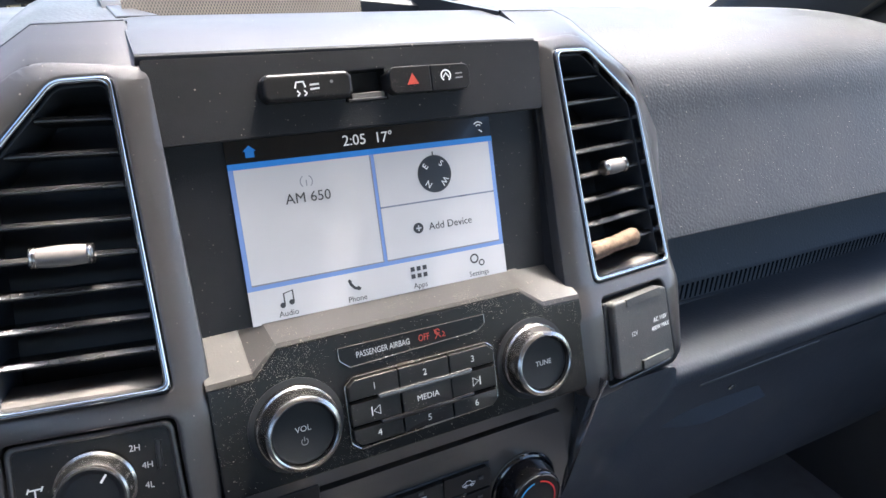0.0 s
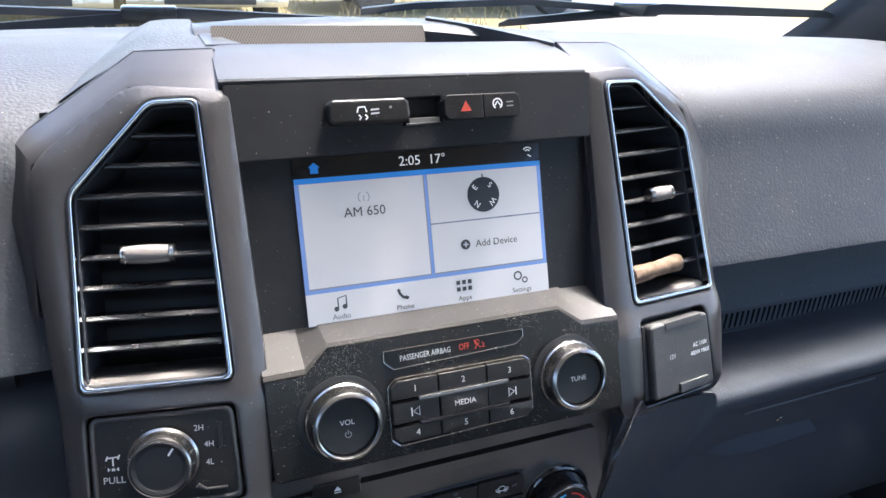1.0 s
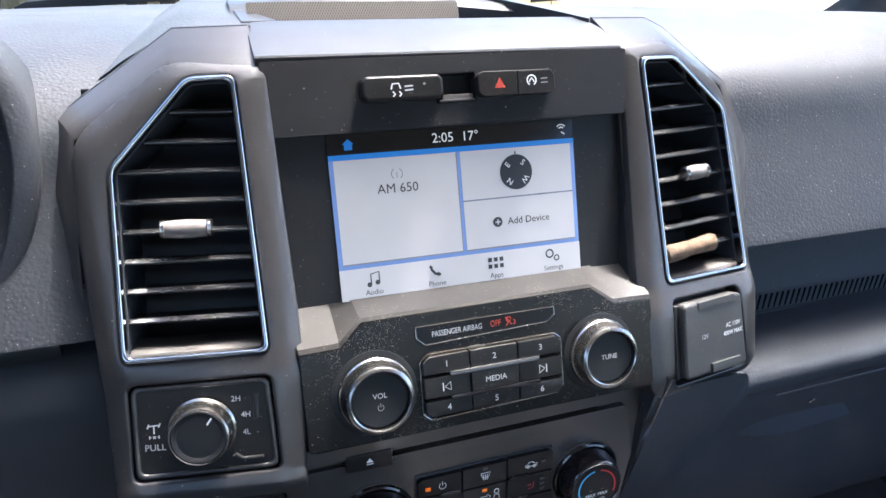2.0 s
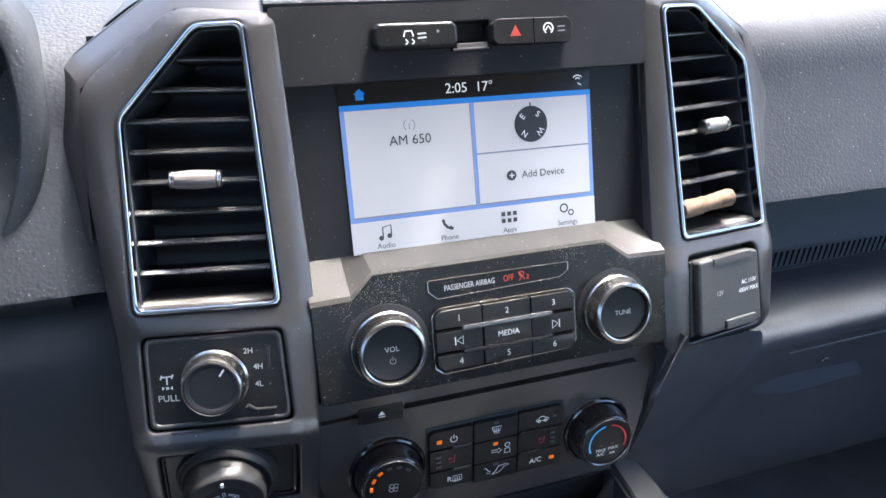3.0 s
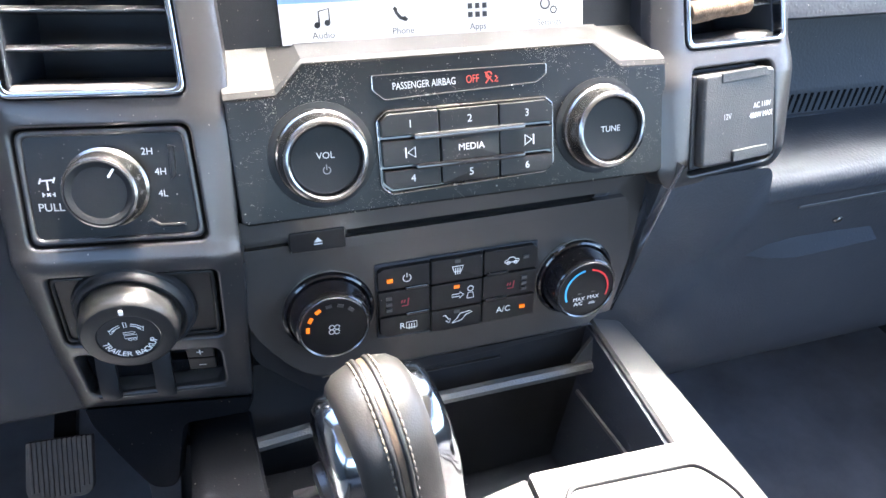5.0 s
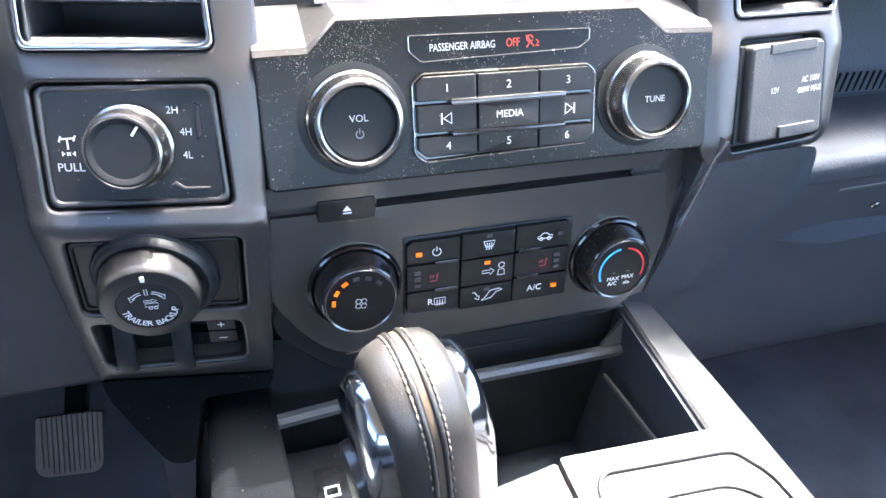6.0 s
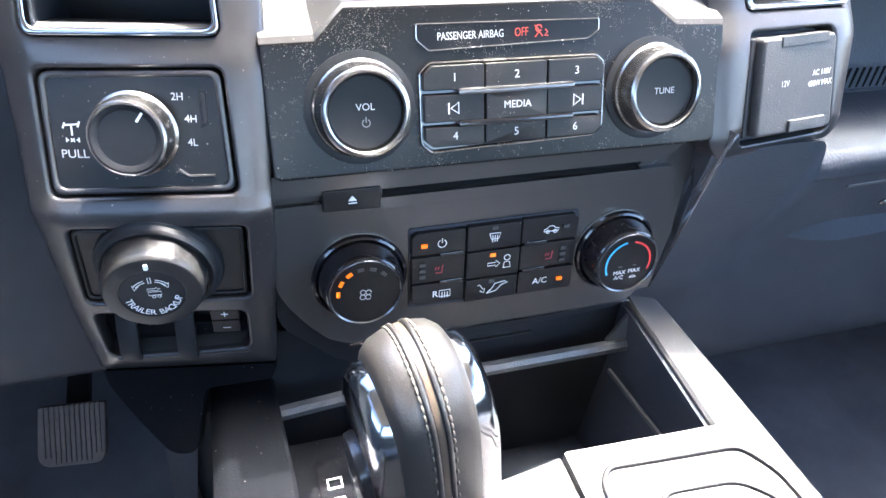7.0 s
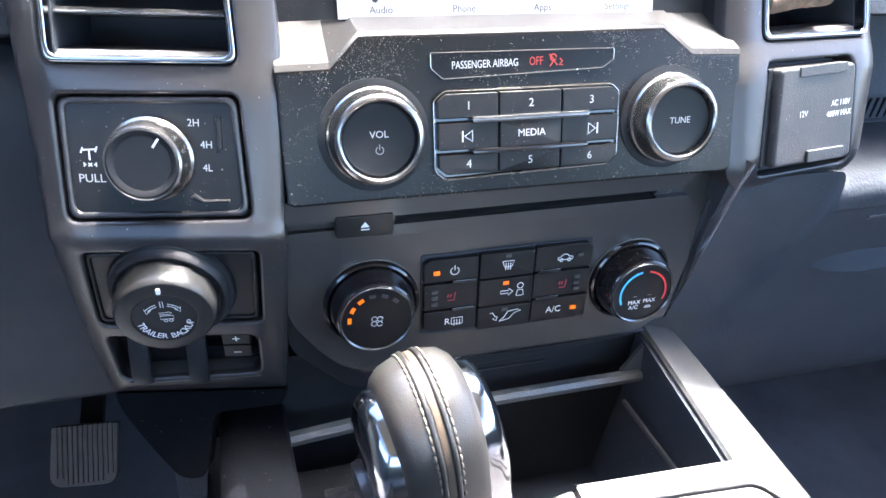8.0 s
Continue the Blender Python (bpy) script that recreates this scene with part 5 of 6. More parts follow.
    for ch in words:
        step_ = wide.get(ch, 1.0)
        a = 188 + (352 - 188) * (gone + step_ / 2) / total_
        gone += step_
        if ch != " ":
            lettering(ch, 0.0054, cu + 0.0129 * math.cos(radians(a)), cv + 0.0131 * math.sin(radians(a)), WHITE, k, f, w, a + 90)
    f = LOW_L
    # brake controller below
    b = thing("brake_controller", LOW_L @ Vector((-0.005, -0.083, 0)), "black trailer brake controller with sliders and plus minus key", "brake controller")
    # near-black base carries the shade inside the recess
    part("recess", plate(rounded(inset(low_hole_b, 0.0008), 0.005), -0.022, -0.012), NEAR_BLACK, b, "", f)
    part("lower_lip", loft([[(u / 1000, (v + dv) / 1000, w / 1000) for dv, w in ((-2.2, -12), (-2.6, -4), (-4.6, 0.6), (-6.2, 0.2), (-6.5, -12))] for u, v in ((-38, -97.5), (0, -96), (33, -94.5))]), RAIL, b, "pale lower lip", f, 30)
    for u in (-30, 0):
        secs = [[(u / 1000 + a, v, w0) for a, w0 in ((-0.0048, w1 - 0.004), (0.0048, w1 - 0.004), (0.0052, w1 + 0.001), (0.0014, w1 + 0.003), (-0.0048, w1 + 0.0015))] for v, w1 in ((-0.064, -0.012), (-0.08, -0.004), (-0.094, 0.001), (-0.1015, 0.0005))]
        part("slider", loft(secs), BLACK, b, "black slider grip", f, 50)
    part("bar", plate(rounded(mm((-26, -90), (14, -90), (14, -81), (-26, -81)), 0.001), -0.013, -0.006, 0.001), NEAR_BLACK, b, "", f)
    for word, v in (("+", -73), ("\u2013", -83)):
        key = part("key", plate(rounded(mm((14.5, v - 4.7), (29.5, v - 4.7), (29.5, v + 4.7), (14.5, v + 4.7)), 0.0008), -0.013, -0.004, 0.001), BUTTON_CLEAN, b, "", f)
        lettering(word, 0.008, 0.022, v / 1000, WHITE, key, f, -0.0035)


trailer_control()


# ---- power outlet cover ----
def outlet():
    t = thing("power_outlet", CTRL_R.translation, "dusty black square power outlet flap with white print", "power outlet")
    f = CTRL_R @ pose(-0.002, 0, -0.001)
    part("well", plate(rounded(inset(PO, 0.0006), 0.005), -0.016, -0.010), DEEP, t, "", f)
    door = part("flap", plate(rounded(mm((-32.5, 5), (28, 4), (25.6, 58.6), (-31, 59.8)), 0.004, 4), -0.012, 0.0055, 0.0022, seg=3), OUTLET, t, "grained dusty flap", f)
    part("flap_side", plate(rounded(mm((-37.5, 5), (-33, 5), (-31.5, 60), (-35.5, 60)), 0.0015), -0.014, 0.0005, 0.0018, seg=3), BLACK, t, "", f)
    part("hinge", plate(rounded(mm((-18, 54), (18, 54), (18, 59.5), (-18, 59.5)), 0.0006), 0.0, 0.0062, 0.001), OUTLET, door, "", f)
    part("pull_tab", plate(rounded(mm((-9, 5.5), (20, 5), (20, 12), (-9, 12.5)), 0.001), 0.0, 0.0075, 0.0018), OUTLET, door, "worn pull tab", f)
    lettering("12V", 0.0048, -0.0135, 0.0335, PRINT, door, f, 0.006, 0, 0.85)
    lettering("AC 110V", 0.0047, 0.0148, 0.0372, WHITE, door, f, 0.006, 0, 0.82)
    lettering("400W MAX", 0.0047, 0.0142, 0.0312, WHITE, door, f, 0.006, 0, 0.82)


outlet()


# ---- centre console ----
def console():
    t = thing("center_console", (0.0, -0.25, 0.2), "dark centre console with satin rails, open tray and silver plate", "console")
    right = []
    for y, xi, xo, zi, zo in ((-0.046, 0.109, 0.136, 0.4255, 0.4185), (-0.06, 0.1095, 0.140, 0.4245, 0.416), (-0.11, 0.111, 0.1475, 0.4215, 0.411), (-0.20, 0.1125, 0.158, 0.417, 0.405), (-0.45, 0.115, 0.172, 0.405, 0.392)):
        right.append([(xi, y, zi - 0.07), (xi, y, zi - 0.002), (xi + 0.0018, y, zi), (xo - 0.004, y, zo), (xo, y, zo - 0.003), (xo + 0.004, y, zo - 0.03), (xo + 0.006, y, 0.05), (xi, y, 0.05)])
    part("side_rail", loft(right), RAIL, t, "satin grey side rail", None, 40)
    part("rail_wall", loft([[(xi - 0.0025, y, zi - 0.0045), (xi + 0.001, y, zi - 0.0045), (xi + 0.001, y, 0.285), (xi - 0.0025, y, 0.285)] for y, xi, zi in ((-0.047, 0.109, 0.4255), (-0.06, 0.1095, 0.4245), (-0.11, 0.111, 0.4215), (-0.20, 0.1125, 0.417), (-0.45, 0.115, 0.405))]), LINER, t, "dark inner wall of the tray")
    left = []
    for y, xi, xo, z in ((-0.026, -0.130, -0.166, 0.394), (-0.034, -0.1295, -0.170, 0.401), (-0.12, -0.124, -0.170, 0.404), (-0.45, -0.118, -0.172, 0.40)):
        left.append([(xi, y, z - 0.07), (xi, y, z - 0.002), (xi - 0.002, y, z), (xo + 0.012, y, z - 0.001), (xo + 0.003, y, z - 0.008), (xo, y, z - 0.03), (xo - 0.004, y, 0.05), (xi, y, 0.05)])
    # near-black, unlike the right rail: the shade on this side is in its colour
    part("side_rail", loft(left), NEAR_BLACK, t, "dark rounded side rail", None, 40)
    part("tray_floor", box(-0.13, 0.114, -0.46, -0.03, 0.284, 0.29), LINER, t, "black rubber tray")
    part("tray_back", loft([[(x, y, z) for y, z in ((-0.02, 0.28), (-0.06, 0.285), (-0.048, 0.392), (-0.035, 0.43), (-0.02, 0.43))] for x in (-0.13, 0.112)]), BLACK, t, "")
    bar = [[(x, -0.0635 - 0.006 * (x < -0.1) + a, 0.3965 + b) for a, b in ((-0.003, -0.004), (-0.0035, 0.0005), (-0.001, 0.003), (0.003, 0.003), (0.004, -0.004))] for x in (-0.129, -0.06, 0.0, 0.06, 0.118)]
    part("tray_bar", loft(bar), TRAYBAR, t, "slim textured bar across the tray", None, 40)
    part("tray_mat_edge", loft([[(x + a, y, z + b) for a, b in ((0, 0), (0.0022, 0.0), (0.0022, 0.003), (0, 0.003))] for x, y, z in ((0.096, -0.068, 0.375), (0.107, -0.156, 0.375))]), RAIL, t, "thin edge of the tray liner")
    part("tray_side", loft([[(x, y, z) for x, z in ((0.094, 0.285), (0.114, 0.285), (0.114, 0.41), (0.108, 0.376))] for y in (-0.05, -0.16)]), LINER, t, "")
    part("gusset", loft([[(0.092, -0.0625 + d, 0.4005), (0.1115, -0.0565 + d, 0.4235), (0.1115, -0.0625 + d, 0.4005)] for d in (0, 0.003)]), RAIL, t, "small corner web")
    part("lid_edge", box(-0.03, 0.043, -0.0458, -0.0435, 0.4035, 0.4046), TRIM, t, "thin edge of the pocket lid")
    # the gate's near-black colour holds the same shade
    gate = part("shift_gate", box(-0.129, -0.02, -0.46, -0.075, 0.28, 0.372, 0.002), NEAR_BLACK, t, "black shifter gate panel")
    part("gate_display", plate(rect(-0.102, -0.122, 0.018, 0.06, 0.002), 0.372, 0.3735), GLOSS, gate, "gear position window")
    for k in range(3):
        part("gear_mark", stroke([[(-0.106, -0.106 - k * 0.013), (-0.098, -0.106 - k * 0.013), (-0.098, -0.112 - k * 0.013), (-0.106, -0.112 - k * 0.013)]], 0.0014, 0.374, True), WHITE, gate)


console()


def cup_plate():
    t = thing("cup_holder_panel", (0.05, -0.28, 0.41), "sunlit silver cup holder panel with raised rim", "cup holder")
    out = rounded([(0.018, -0.148), (0.121, -0.152), (0.1335, -0.165), (0.148, -0.23), (0.15, -0.42), (0.018, -0.42)], [0.002, 0.004, 0.006, 0.01, 0.01, 0.003], 4)
    hole = circle(0.083, -0.236, 0.038, 40)
    part("panel", plate(out, 0.39, 0.4195, 0.003, holes=[hole], seg=3), PLATE, t, "silver panel")
    small = rounded([(-0.03, -0.156), (0.0165, -0.1485), (0.0165, -0.30), (-0.03, -0.30)], 0.003, 3)
    part("side_panel", plate(small, 0.385, 0.4175, 0.003, seg=3), PLATE, t, "narrow silver side panel")
    rim_o = rounded([(0.028, -0.172), (0.036, -0.161), (0.118, -0.166), (0.131, -0.186), (0.139, -0.25), (0.139, -0.4), (0.028, -0.4)], 0.008, 5)
    part("raised_rim", plate(rim_o, 0.417, 0.4222, 0.0014, holes=[inset(rim_o, 0.0035)]), TRIM, t, "worn raised rim")
    rim_i = rounded([(0.046, -0.20), (0.058, -0.182), (0.104, -0.185), (0.122, -0.202), (0.128, -0.25), (0.128, -0.38), (0.046, -0.38)], 0.01, 5)
    part("raised_rim", plate(rim_i, 0.417, 0.4216, 0.0012, holes=[inset(rim_i, 0.003)]), TRIM, t, "")
    cup = lathe([(0.0378, 0.30), (0.0378, 0.417), (0.0365, 0.417), (0.0355, 0.31)], 0.083, -0.236, 40)
    part("cup_well", cup, BLACK, t, "black cup well")


cup_plate()


# ---- gear shifter ----
def shifter():
    t = thing("gear_shifter", (-0.055, -0.19, 0.372), "leather gear lever with tan stitching and chrome sides", "gear shifter")
    lean = Matrix.Translation((-0.0615, -0.1605, 0.4435)) @ pose(0, 0, 0, -3, -7, 8)
    # side view of the grip: (back-forward, up), each with its half width
    outline = curve_points([(-0.014, -0.09), (-0.017, -0.04), (-0.0195, 0.01), (-0.0195, 0.045), (-0.0165, 0.063), (-0.008, 0.077), (0.005, 0.0848), (0.019, 0.085), (0.031, 0.077), (0.0365, 0.06), (0.036, 0.035), (0.031, 0.0), (0.028, -0.05), (0.028, -0.09)], 4)
    secs = []
    for s in (-1, -0.97, -0.86, -0.65, -0.35, 0, 0.35, 0.65, 0.86, 0.97, 1):
        bulge = math.sqrt(max(0.0, 1 - abs(s) ** 3.2))
        k = 0.80 + 0.20 * bulge
        secs.append([(s * 0.0205, 0.008 + (p.x - 0.008) * k, (p.y + 0.09) * (0.9 + 0.1 * bulge) - 0.09) for p in outline])
    part("grip", loft(secs), LEATHER, t, "dark padded leather grip", lean, 70)
    n = len(outline)
    for u in (-0.0052, 0.0052):
        run = 0.0
        for j in range(2, n - 14):
            p, q = outline[j], outline[j + 1]
            run += (q - p).length
            if run < 0.0034:
                continue
            run = 0.0
            d = (q - p).normalized()
            nrm = Vector((-d.y, d.x))
            bm = bmesh.new()
            bmesh.ops.create_icosphere(bm, subdivisions=2, radius=1.0, matrix=Matrix(((0.0008, 0, 0, u), (0, d.x * 0.0018, nrm.x * 0.0008, p.x), (0, d.y * 0.0018, nrm.y * 0.0008, p.y), (0, 0, 0, 1))))
            part("stitch", bm, STITCH, t, "", lean)
    for u in (-0.0031, 0.0031):
        cord = [[(u + 0.0013 * math.cos(q), 0.008 + (p.x - 0.008) * (1.004 + 0.03 * math.sin(q)), p.y * 1.001 + 0.0011 * math.sin(q)) for q in steps(0, 2 * math.pi, 9)[:-1]] for p in outline[2:-14]]
        part("welt", loft(cord), LEATHER, t, "", lean, 60)
    seam = [[(a, 0.008 + (p.x - 0.008) * 1.008, p.y * 1.004 + b) for a, b in ((-0.0013, 0), (0.0013, 0))] for p in outline[2:-14]]
    part("seam_fold", loft(seam, closed=False), THREAD, t, "tan thread along the seam", lean)
    for s in (-1, 1):
        side = curve_points([(-0.010, -0.085), (-0.013, -0.04), (-0.015, 0.008), (-0.0145, 0.042), (-0.007, 0.06), (0.006, 0.068), (0.02, 0.0665), (0.029, 0.054), (0.030, 0.03), (0.025, -0.005), (0.022, -0.05), (0.022, -0.085)], 3)
        rows = []
        for x, k in ((0.0165, 1.07), (0.0236, 1.07), (0.0284, 1.0), (0.0306, 0.87), (0.0314, 0.7)):
            c = Vector((0.0075, 0.0))
            rows.append([(s * x, c.x + (p.x - c.x) * k, (p.y + 0.085) * (0.4 + 0.6 * k) - 0.085) for p in side])
        cheek = part("chrome_cheek", loft(rows), BRIGHT, t, "curved chrome cheek", lean, 60)
        if s < 0:
            part("release_button", loft([[(-x, p.x * k + 0.002, p.y * 0.62 * k + 0.012) for p in side] for x, k in ((0.0305, 0.62), (0.0345, 0.6), (0.0357, 0.5))]), TRIM, cheek, "satin side button", lean, 50)
    part("shaft", lathe([(0.016, -0.11), (0.018, -0.088), (0.015, -0.08)], 0.0, 0.0, 24), BLACK, t, "", lean)
    part("boot", loft([[(-0.056 + a * k, -0.185 + b * k, z) for a, b in circle(0, 0, 0.03, 24)] for z, k in ((0.371, 1.0), (0.378, 0.95), (0.384, 0.7))]), BLACK, t, "")


shifter()


# ---- footwell ----
def pedal():
    t = thing("accelerator_pedal", (-0.32, 0.15, 0.08), "ribbed dark rubber accelerator pedal, worn and dusty", "pedal")
    f = face(-0.3165, 0.13, 0.164, 43, 0) @ pose(0, 0, 0, 0, 0, -3)
    part("pad", plate(rounded(mm((-31, -27), (28, -29), (30, 28), (-28, 29)), [0.014, 0.012, 0.002, 0.002], 6), -0.012, 0.0, 0.003), RUBBER, t, "", f)
    for j in range(12):
        u = -24 + j * 4.36
        part("rib", plate(rounded(mm((u - 1.3, -25 if 1 < j < 10 else -19), (u + 1.3, -25 if 1 < j < 10 else -19), (u + 1.3, 29), (u - 1.3, 29)), 0.0008), -0.001, 0.0022, 0.0008), RUBBER, t, "", f)
    part("arm", loft([[(x + a, y, z + b) for a, b in ((-0.01, -0.006), (0.01, -0.006), (0.01, 0.006), (-0.01, 0.006))] for x, y, z in ((-0.314, 0.137, 0.155), (-0.314, 0.3, 0.2), (-0.314, 0.605, 0.24))]), BLACK, t)


pedal()
tunnel = thing("tunnel_bracket", (-0.2, -0.02, 0.0), "dark plastic bracket beside the console", "bracket")
part("panel", loft([[(-0.196, y, 0.335 - (y + 0.01) * 0.5), (-0.172, y, 0.335 - (y + 0.01) * 0.5), (-0.172, y, 0.0), (-0.185, y, 0.0)] for y in (-0.01, 0.05)]), BLACK, tunnel)
part("front_plate", loft([[(-0.2045, -0.021, 0.342), (-0.1805, -0.021, 0.342), (-0.1805, -0.012, 0.342), (-0.2045, -0.012, 0.342)], [(-0.208, -0.025, 0.26), (-0.193, -0.025, 0.26), (-0.193, -0.012, 0.26), (-0.208, -0.012, 0.26)], [(-0.21, -0.03, 0.0), (-0.196, -0.03, 0.0), (-0.196, -0.012, 0.0), (-0.21, -0.012, 0.0)]]), LOWER, tunnel, "grained tapered plate")
part("upper_facet", loft([[(-0.2045, -0.021, 0.343), (-0.1795, -0.021, 0.343), (-0.1795, 0.0, 0.343), (-0.2045, 0.0, 0.343)], [(-0.181, -0.012, 0.388), (-0.1795, -0.012, 0.388), (-0.1795, 0.0, 0.388), (-0.181, 0.0, 0.388)]]), LOWER, tunnel)


# ---- outside ----
def field():
    m = bpy.data.materials.new("dry_field")
    m.use_nodes = True
    t = m.node_tree
    b = t.nodes["Principled BSDF"]
    at = t.nodes.new("ShaderNodeTexCoord").outputs["Object"]
    big = node(t, "ShaderNodeTexNoise", Scale=0.35, Detail=8.0, Roughness=0.65)
    fine = node(t, "ShaderNodeTexNoise", Scale=9.0, Detail=8.0, Roughness=0.8)
    for n in (big, fine):
        t.links.new(at, n.inputs["Vector"])
    mix = t.nodes.new("ShaderNodeMix")
    mix.data_type = "RGBA"
    mix.inputs["A"].default_value, mix.inputs["B"].default_value = (0.42, 0.33, 0.15, 1), (0.27, 0.22, 0.11, 1)
    t.links.new(fine.outputs["Fac"], mix.inputs["Factor"])
    t.links.new(mix.outputs["Result"], b.inputs["Base Color"])
    b.inputs["Roughness"].default_value = 0.95
    bump = node(t, "ShaderNodeBump", Strength=0.8, Distance=0.05)
    t.links.new(fine.outputs["Fac"], bump.inputs["Height"])
    t.links.new(bump.outputs["Normal"], b.inputs["Normal"])
    bm = bmesh.new()
    bmesh.ops.create_grid(bm, x_segments=24, y_segments=24, size=900)
    ob = part("ground", bm, m, None, "", pose(0, 0, -0.80))
    tagged(ob, "dry yellow grass field reaching the horizon", "ground", kind="structure")


field()
GRAVEL = material("pale_gravel", (0.32, 0.27, 0.22), 0.95, vary=0.25, vary_scale=2.0, grain=1.0, grain_scale=60)
road = part("road", plate(rounded([(3.2, -30), (9, -30), (13, 15), (30, 60), (20, 60), (7.5, 16), (4.2, 6)], 3.0, 6), -0.02, 0.012), GRAVEL, None, "", pose(0, 0, -0.80))
tagged(road, "pale gravel road beside dry grass", "road", kind="structure")

# tufts of dry grass in view of the windscreen
STRAW = material("dry_straw", (0.4, 0.31, 0.15), 0.9, vary=0.3, vary_scale=3)
rng = random.Random(4)
blades_v, blades_f = [], []
for k in range(9000):
    x, y = rng.uniform(-9, 9), rng.uniform(6, 34)
    if 4.2 + (y - 6) * 0.36 < x < 9 + y * 0.4:
        continue
    h, a, w = rng.uniform(0.06, 0.22), rng.uniform(0, 6.28), rng.uniform(0.008, 0.02)
    i = len(blades_v)
    dx, dy = math.cos(a) * w, math.sin(a) * w
    blades_v += [(x - dx, y - dy, -0.80), (x + dx, y + dy, -0.80), (x + rng.uniform(-0.06, 0.06), y + rng.uniform(-0.06, 0.06), -0.80 + h)]
    blades_f.append((i, i + 1, i + 2))
me_ = bpy.data.meshes.new("dry_grass")
me_.from_pydata(blades_v, [], blades_f)
me_.materials.append(STRAW)
tagged(new("dry_grass", me_), "scattered tufts of dry yellow grass", "grass", kind="stuff")

PAINT_WHITE = material("white_car_paint", (0.75, 0.76, 0.77), 0.25, vary=0.03, coat=0.6)
PAINT_DARK = material("dark_car_paint", (0.03, 0.035, 0.04), 0.25, vary=0.03, coat=0.6)
TYRE = material("tyre_rubber", (0.02, 0.02, 0.02), 0.8, film=0.2)
LAMP = material("headlamp_glass", (0.55, 0.56, 0.58), 0.08, vary=0.1)


def car(at, turn, paint, label):
    """A parked pickup; its front looks along -y before turning."""
    t = thing("pickup_truck", at, label, "pickup truck", "parked trucks")
    m = pose(*at, 0, 0, turn)
    body = []
    for x, k in ((-0.98, 0.0), (-0.94, 0.6), (-0.7, 0.95), (0.0, 1.0), (0.7, 0.95), (0.94, 0.6), (0.98, 0.0)):
        n = 0.10 * k
        body.append([(x, y, z) for y, z in ((-0.1 - n, 0.55), (-0.2 - n, 0.75), (-0.18 - n, 1.08 + 0.03 * k), (0.0, 1.16 + 0.04 * k), (1.2, 1.24 + 0.05 * k), (1.35, 1.26 + 0.05 * k), (5.4, 1.30), (5.5, 0.6), (5.3, 0.5), (0.2, 0.45))])
    part("body", loft(body), paint, t, "", m, 40)
    roof = loft([[(-0.92, 1.3, 1.26), (0.92, 1.3, 1.26), (0.92, 3.4, 1.28), (-0.92, 3.4, 1.28)], [(-0.74, 2.0, 1.86), (0.74, 2.0, 1.86), (0.74, 3.2, 1.88), (-0.74, 3.2, 1.88)]])
    part("cab", roof, paint, t, "", m, 40)
    part("windscreen", loft([[(-0.82, 1.36, 1.33), (0.82, 1.36, 1.33), (0.80, 1.37, 1.31), (-0.80, 1.37, 1.31)], [(-0.7, 1.92, 1.81), (0.7, 1.92, 1.81), (0.7, 1.94, 1.8), (-0.7, 1.94, 1.8)]]), GLOSS, t, "", m)
    bump = [[(x, y - 0.05 * (1 - (x / 0.98) ** 2), z) for y, z in ((-0.26, 0.42), (-0.36, 0.5), (-0.38, 0.66), (-0.30, 0.72), (-0.12, 0.72), (-0.12, 0.42))] for x in (-0.98, -0.7, -0.3, 0, 0.3, 0.7, 0.98)]
    bumper = part("bumper", loft(bump), paint, t, "", m, 40)
    part("bumper_grille", box(-0.55, 0.55, -0.445, -0.40, 0.47, 0.58, 0.01), DEEP, bumper, "", m)
    grille = part("grille", box(-0.55, 0.55, -0.34, -0.26, 0.76, 1.04, 0.02), DEEP, t, "", m)
    for k in range(4):
        part("grille_bar", box(-0.53, 0.53, -0.36, -0.33, 0.79 + k * 0.065, 0.815 + k * 0.065, 0.006), BRIGHT, grille, "", m)
    for s in (-1, 1):
        part("headlight", box(*sorted((s * 0.6, s * 0.93)), -0.30, -0.16, 0.82, 1.04, 0.03), LAMP, t, "", m)
        part("fog_lamp", box(*sorted((s * 0.66, s * 0.84)), -0.41, -0.34, 0.5, 0.58, 0.02), LAMP, bumper, "", m)
        for y in (0.75, 4.3):
            wm = m @ pose(s * 0.86, y, 0.40, 0, 90, 0)
            wheel = part("wheel", lathe([(0.24, -0.12), (0.37, -0.125), (0.40, -0.09), (0.40, 0.09), (0.37, 0.125), (0.25, 0.12)], 0, 0, 40), TYRE, t, "", wm)
            part("rim", lathe([(0.25, -0.1), (0.25, 0.1), (0.22, 0.115), (0.2, 0.08), (0.05, 0.09)], 0, 0, 32), CHROME, wheel, "", wm)
            for q in range(6):
                part("spoke", box(-0.025, 0.025, 0.04, 0.22, -0.11, 0.11, 0.008), BRIGHT, wheel, "", wm @ pose(0, 0, 0, 0, 0, q * 60))
    return t


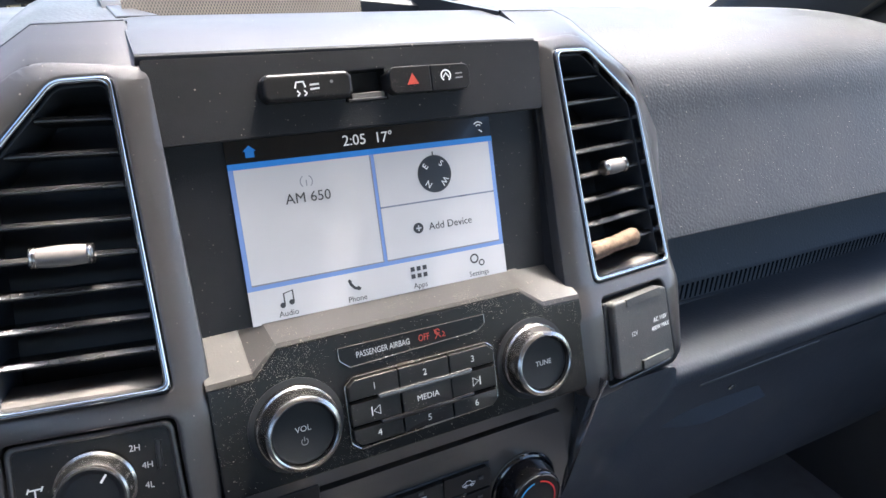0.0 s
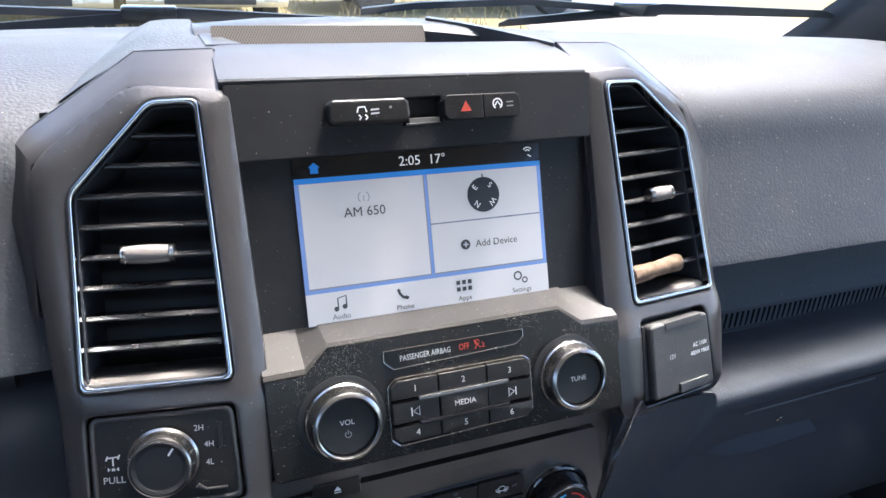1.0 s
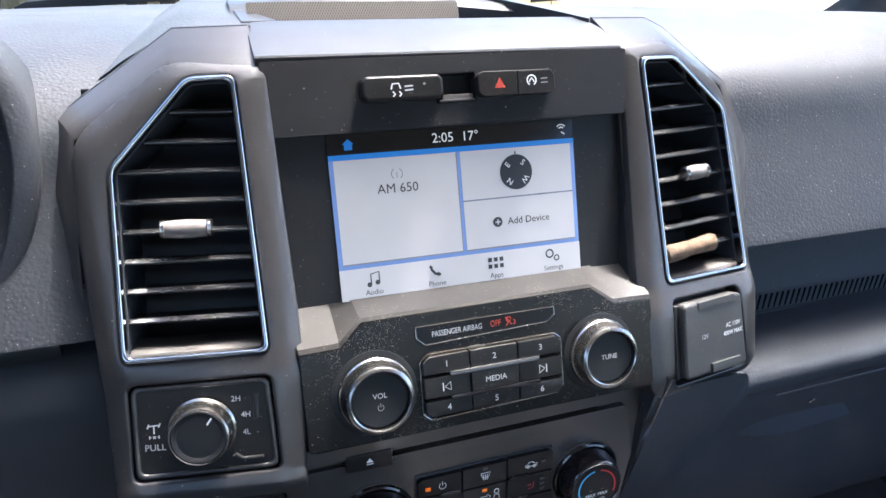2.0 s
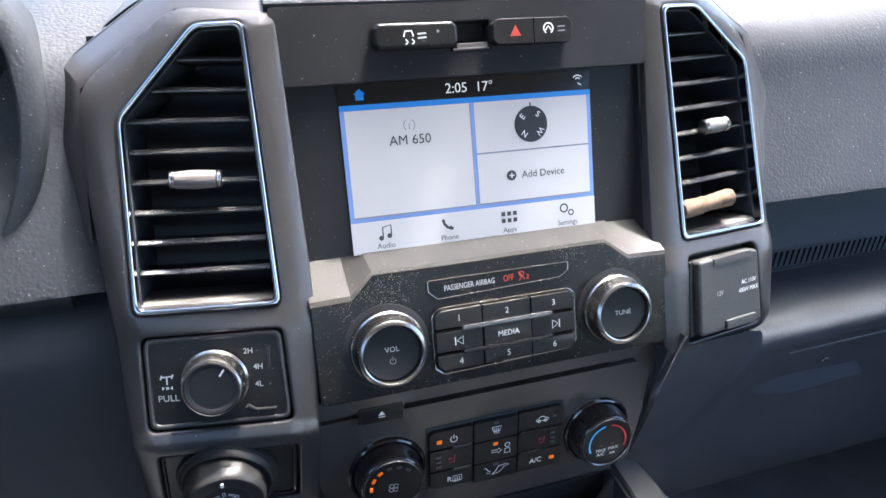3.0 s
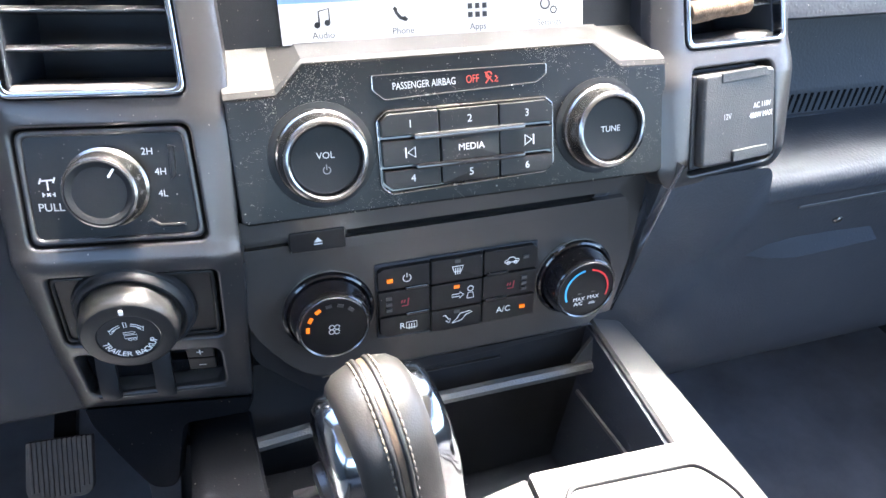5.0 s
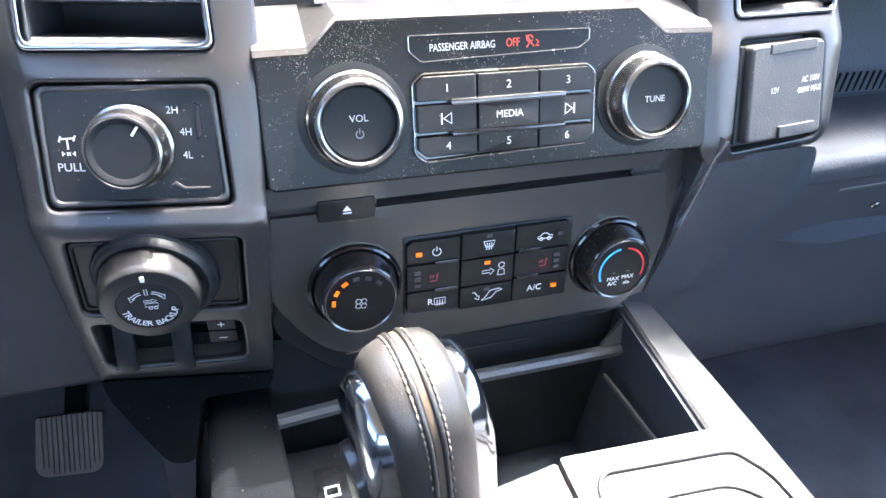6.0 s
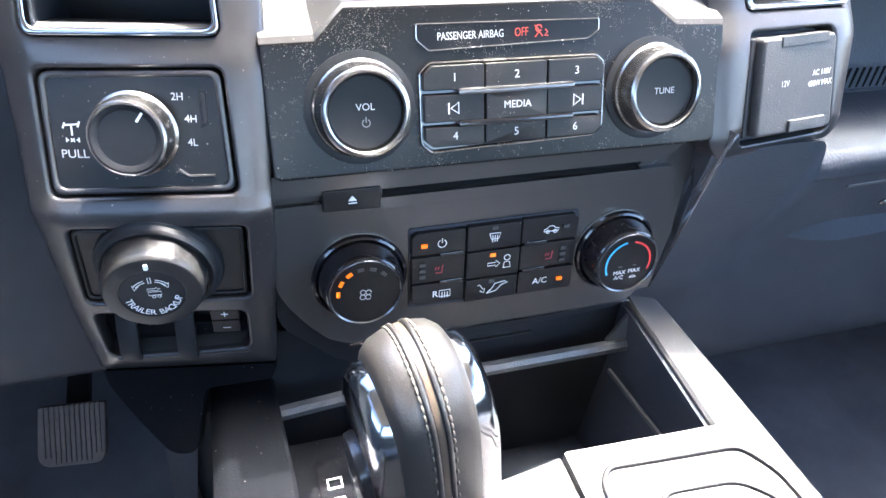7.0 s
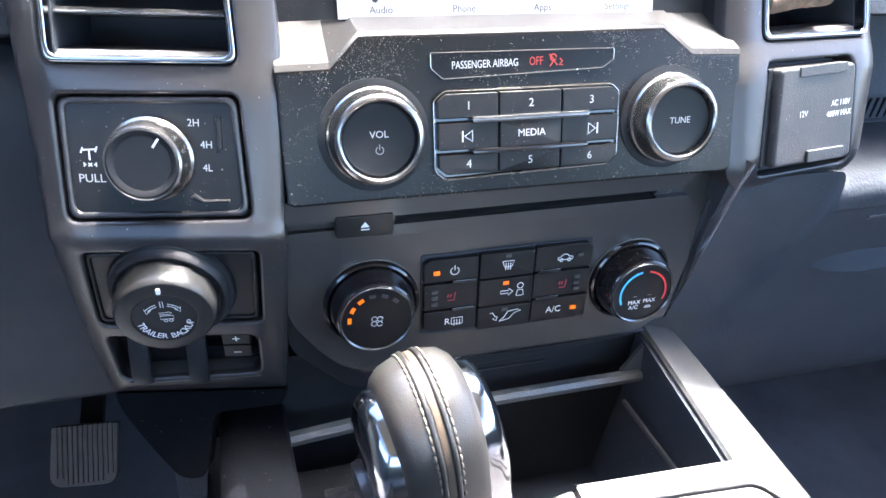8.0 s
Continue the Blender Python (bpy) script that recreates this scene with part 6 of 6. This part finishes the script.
# ---- wipers and cowl ----
def wiper(a, b, arm_from, label):
    t = thing("wiper", a, label, "wiper", "windscreen wipers")
    a, b = Vector(a), Vector(b)
    d = (b - a)
    side = d.cross(Vector((0, 0, 1))).normalized()
    secs = [[a + d * f + side * (w * u) + Vector((0, 0, h * v + 0.012 * math.sin(f * math.pi))) for u, v in ((-1, 0), (-0.6, 1), (0.6, 1), (1, 0))] for f, w, h in ((0, 0.004, 0.005), (0.03, 0.007, 0.01), (0.5, 0.009, 0.015), (0.97, 0.007, 0.01), (1, 0.004, 0.005))]
    part("blade", loft(secs), BLACK, t, "black rubber blade", None, 50)
    j = a + d * 0.42 + Vector((0, 0, 0.014))
    k = Vector(arm_from)
    e = (j - k)
    s2 = e.cross(Vector((0, 0, 1))).normalized()
    part("arm", loft([[k + e * f + s2 * w * u + Vector((0, 0, v * 0.009 + 0.014 * math.sin(f * math.pi))) for u, v in ((-1, 0), (-0.7, 1), (0.7, 1), (1, 0))] for f, w in ((0, 0.016), (0.2, 0.014), (0.6, 0.010), (1, 0.008))]), BLACK, t, "black steel arm", None, 50)
    part("clip", box(j.x - 0.035, j.x + 0.035, j.y - 0.012, j.y + 0.012, j.z - 0.004, j.z + 0.016, 0.004), GLOSS, t, "")


part_cowl = part("trim_cowl", swept(lambda x: [(0.585, 0.60), (0.585, 0.655 - 0.05 * x * x), (0.72, 0.675 - 0.05 * x * x), (0.78, 0.665 - 0.05 * x * x), (0.78, 0.6)], steps(-0.8, 0.8, 12)), BLACK, None, "", None, 50)
tagged(part_cowl, "black plastic cowl under the windscreen", "trim", kind="structure")
wiper((-0.36, 0.66, 0.696), (0.12, 0.675, 0.703), (-0.62, 0.70, 0.69), "black windscreen wiper lying at the glass base")
wiper((0.34, 0.635, 0.706), (0.765, 0.405, 0.752), (0.14, 0.70, 0.715), "black windscreen wiper lying at the glass base")
car((-1.6, 9.3, -0.80), 4, PAINT_WHITE, "white pickup parked nose on in dry grass")
car((0.5, 9.6, -0.80), 2, PAINT_WHITE, "white pickup parked nose on beside another")
car((2.65, 12.76, -0.80), -90, PAINT_DARK, "dark pickup parked side on in dry grass")
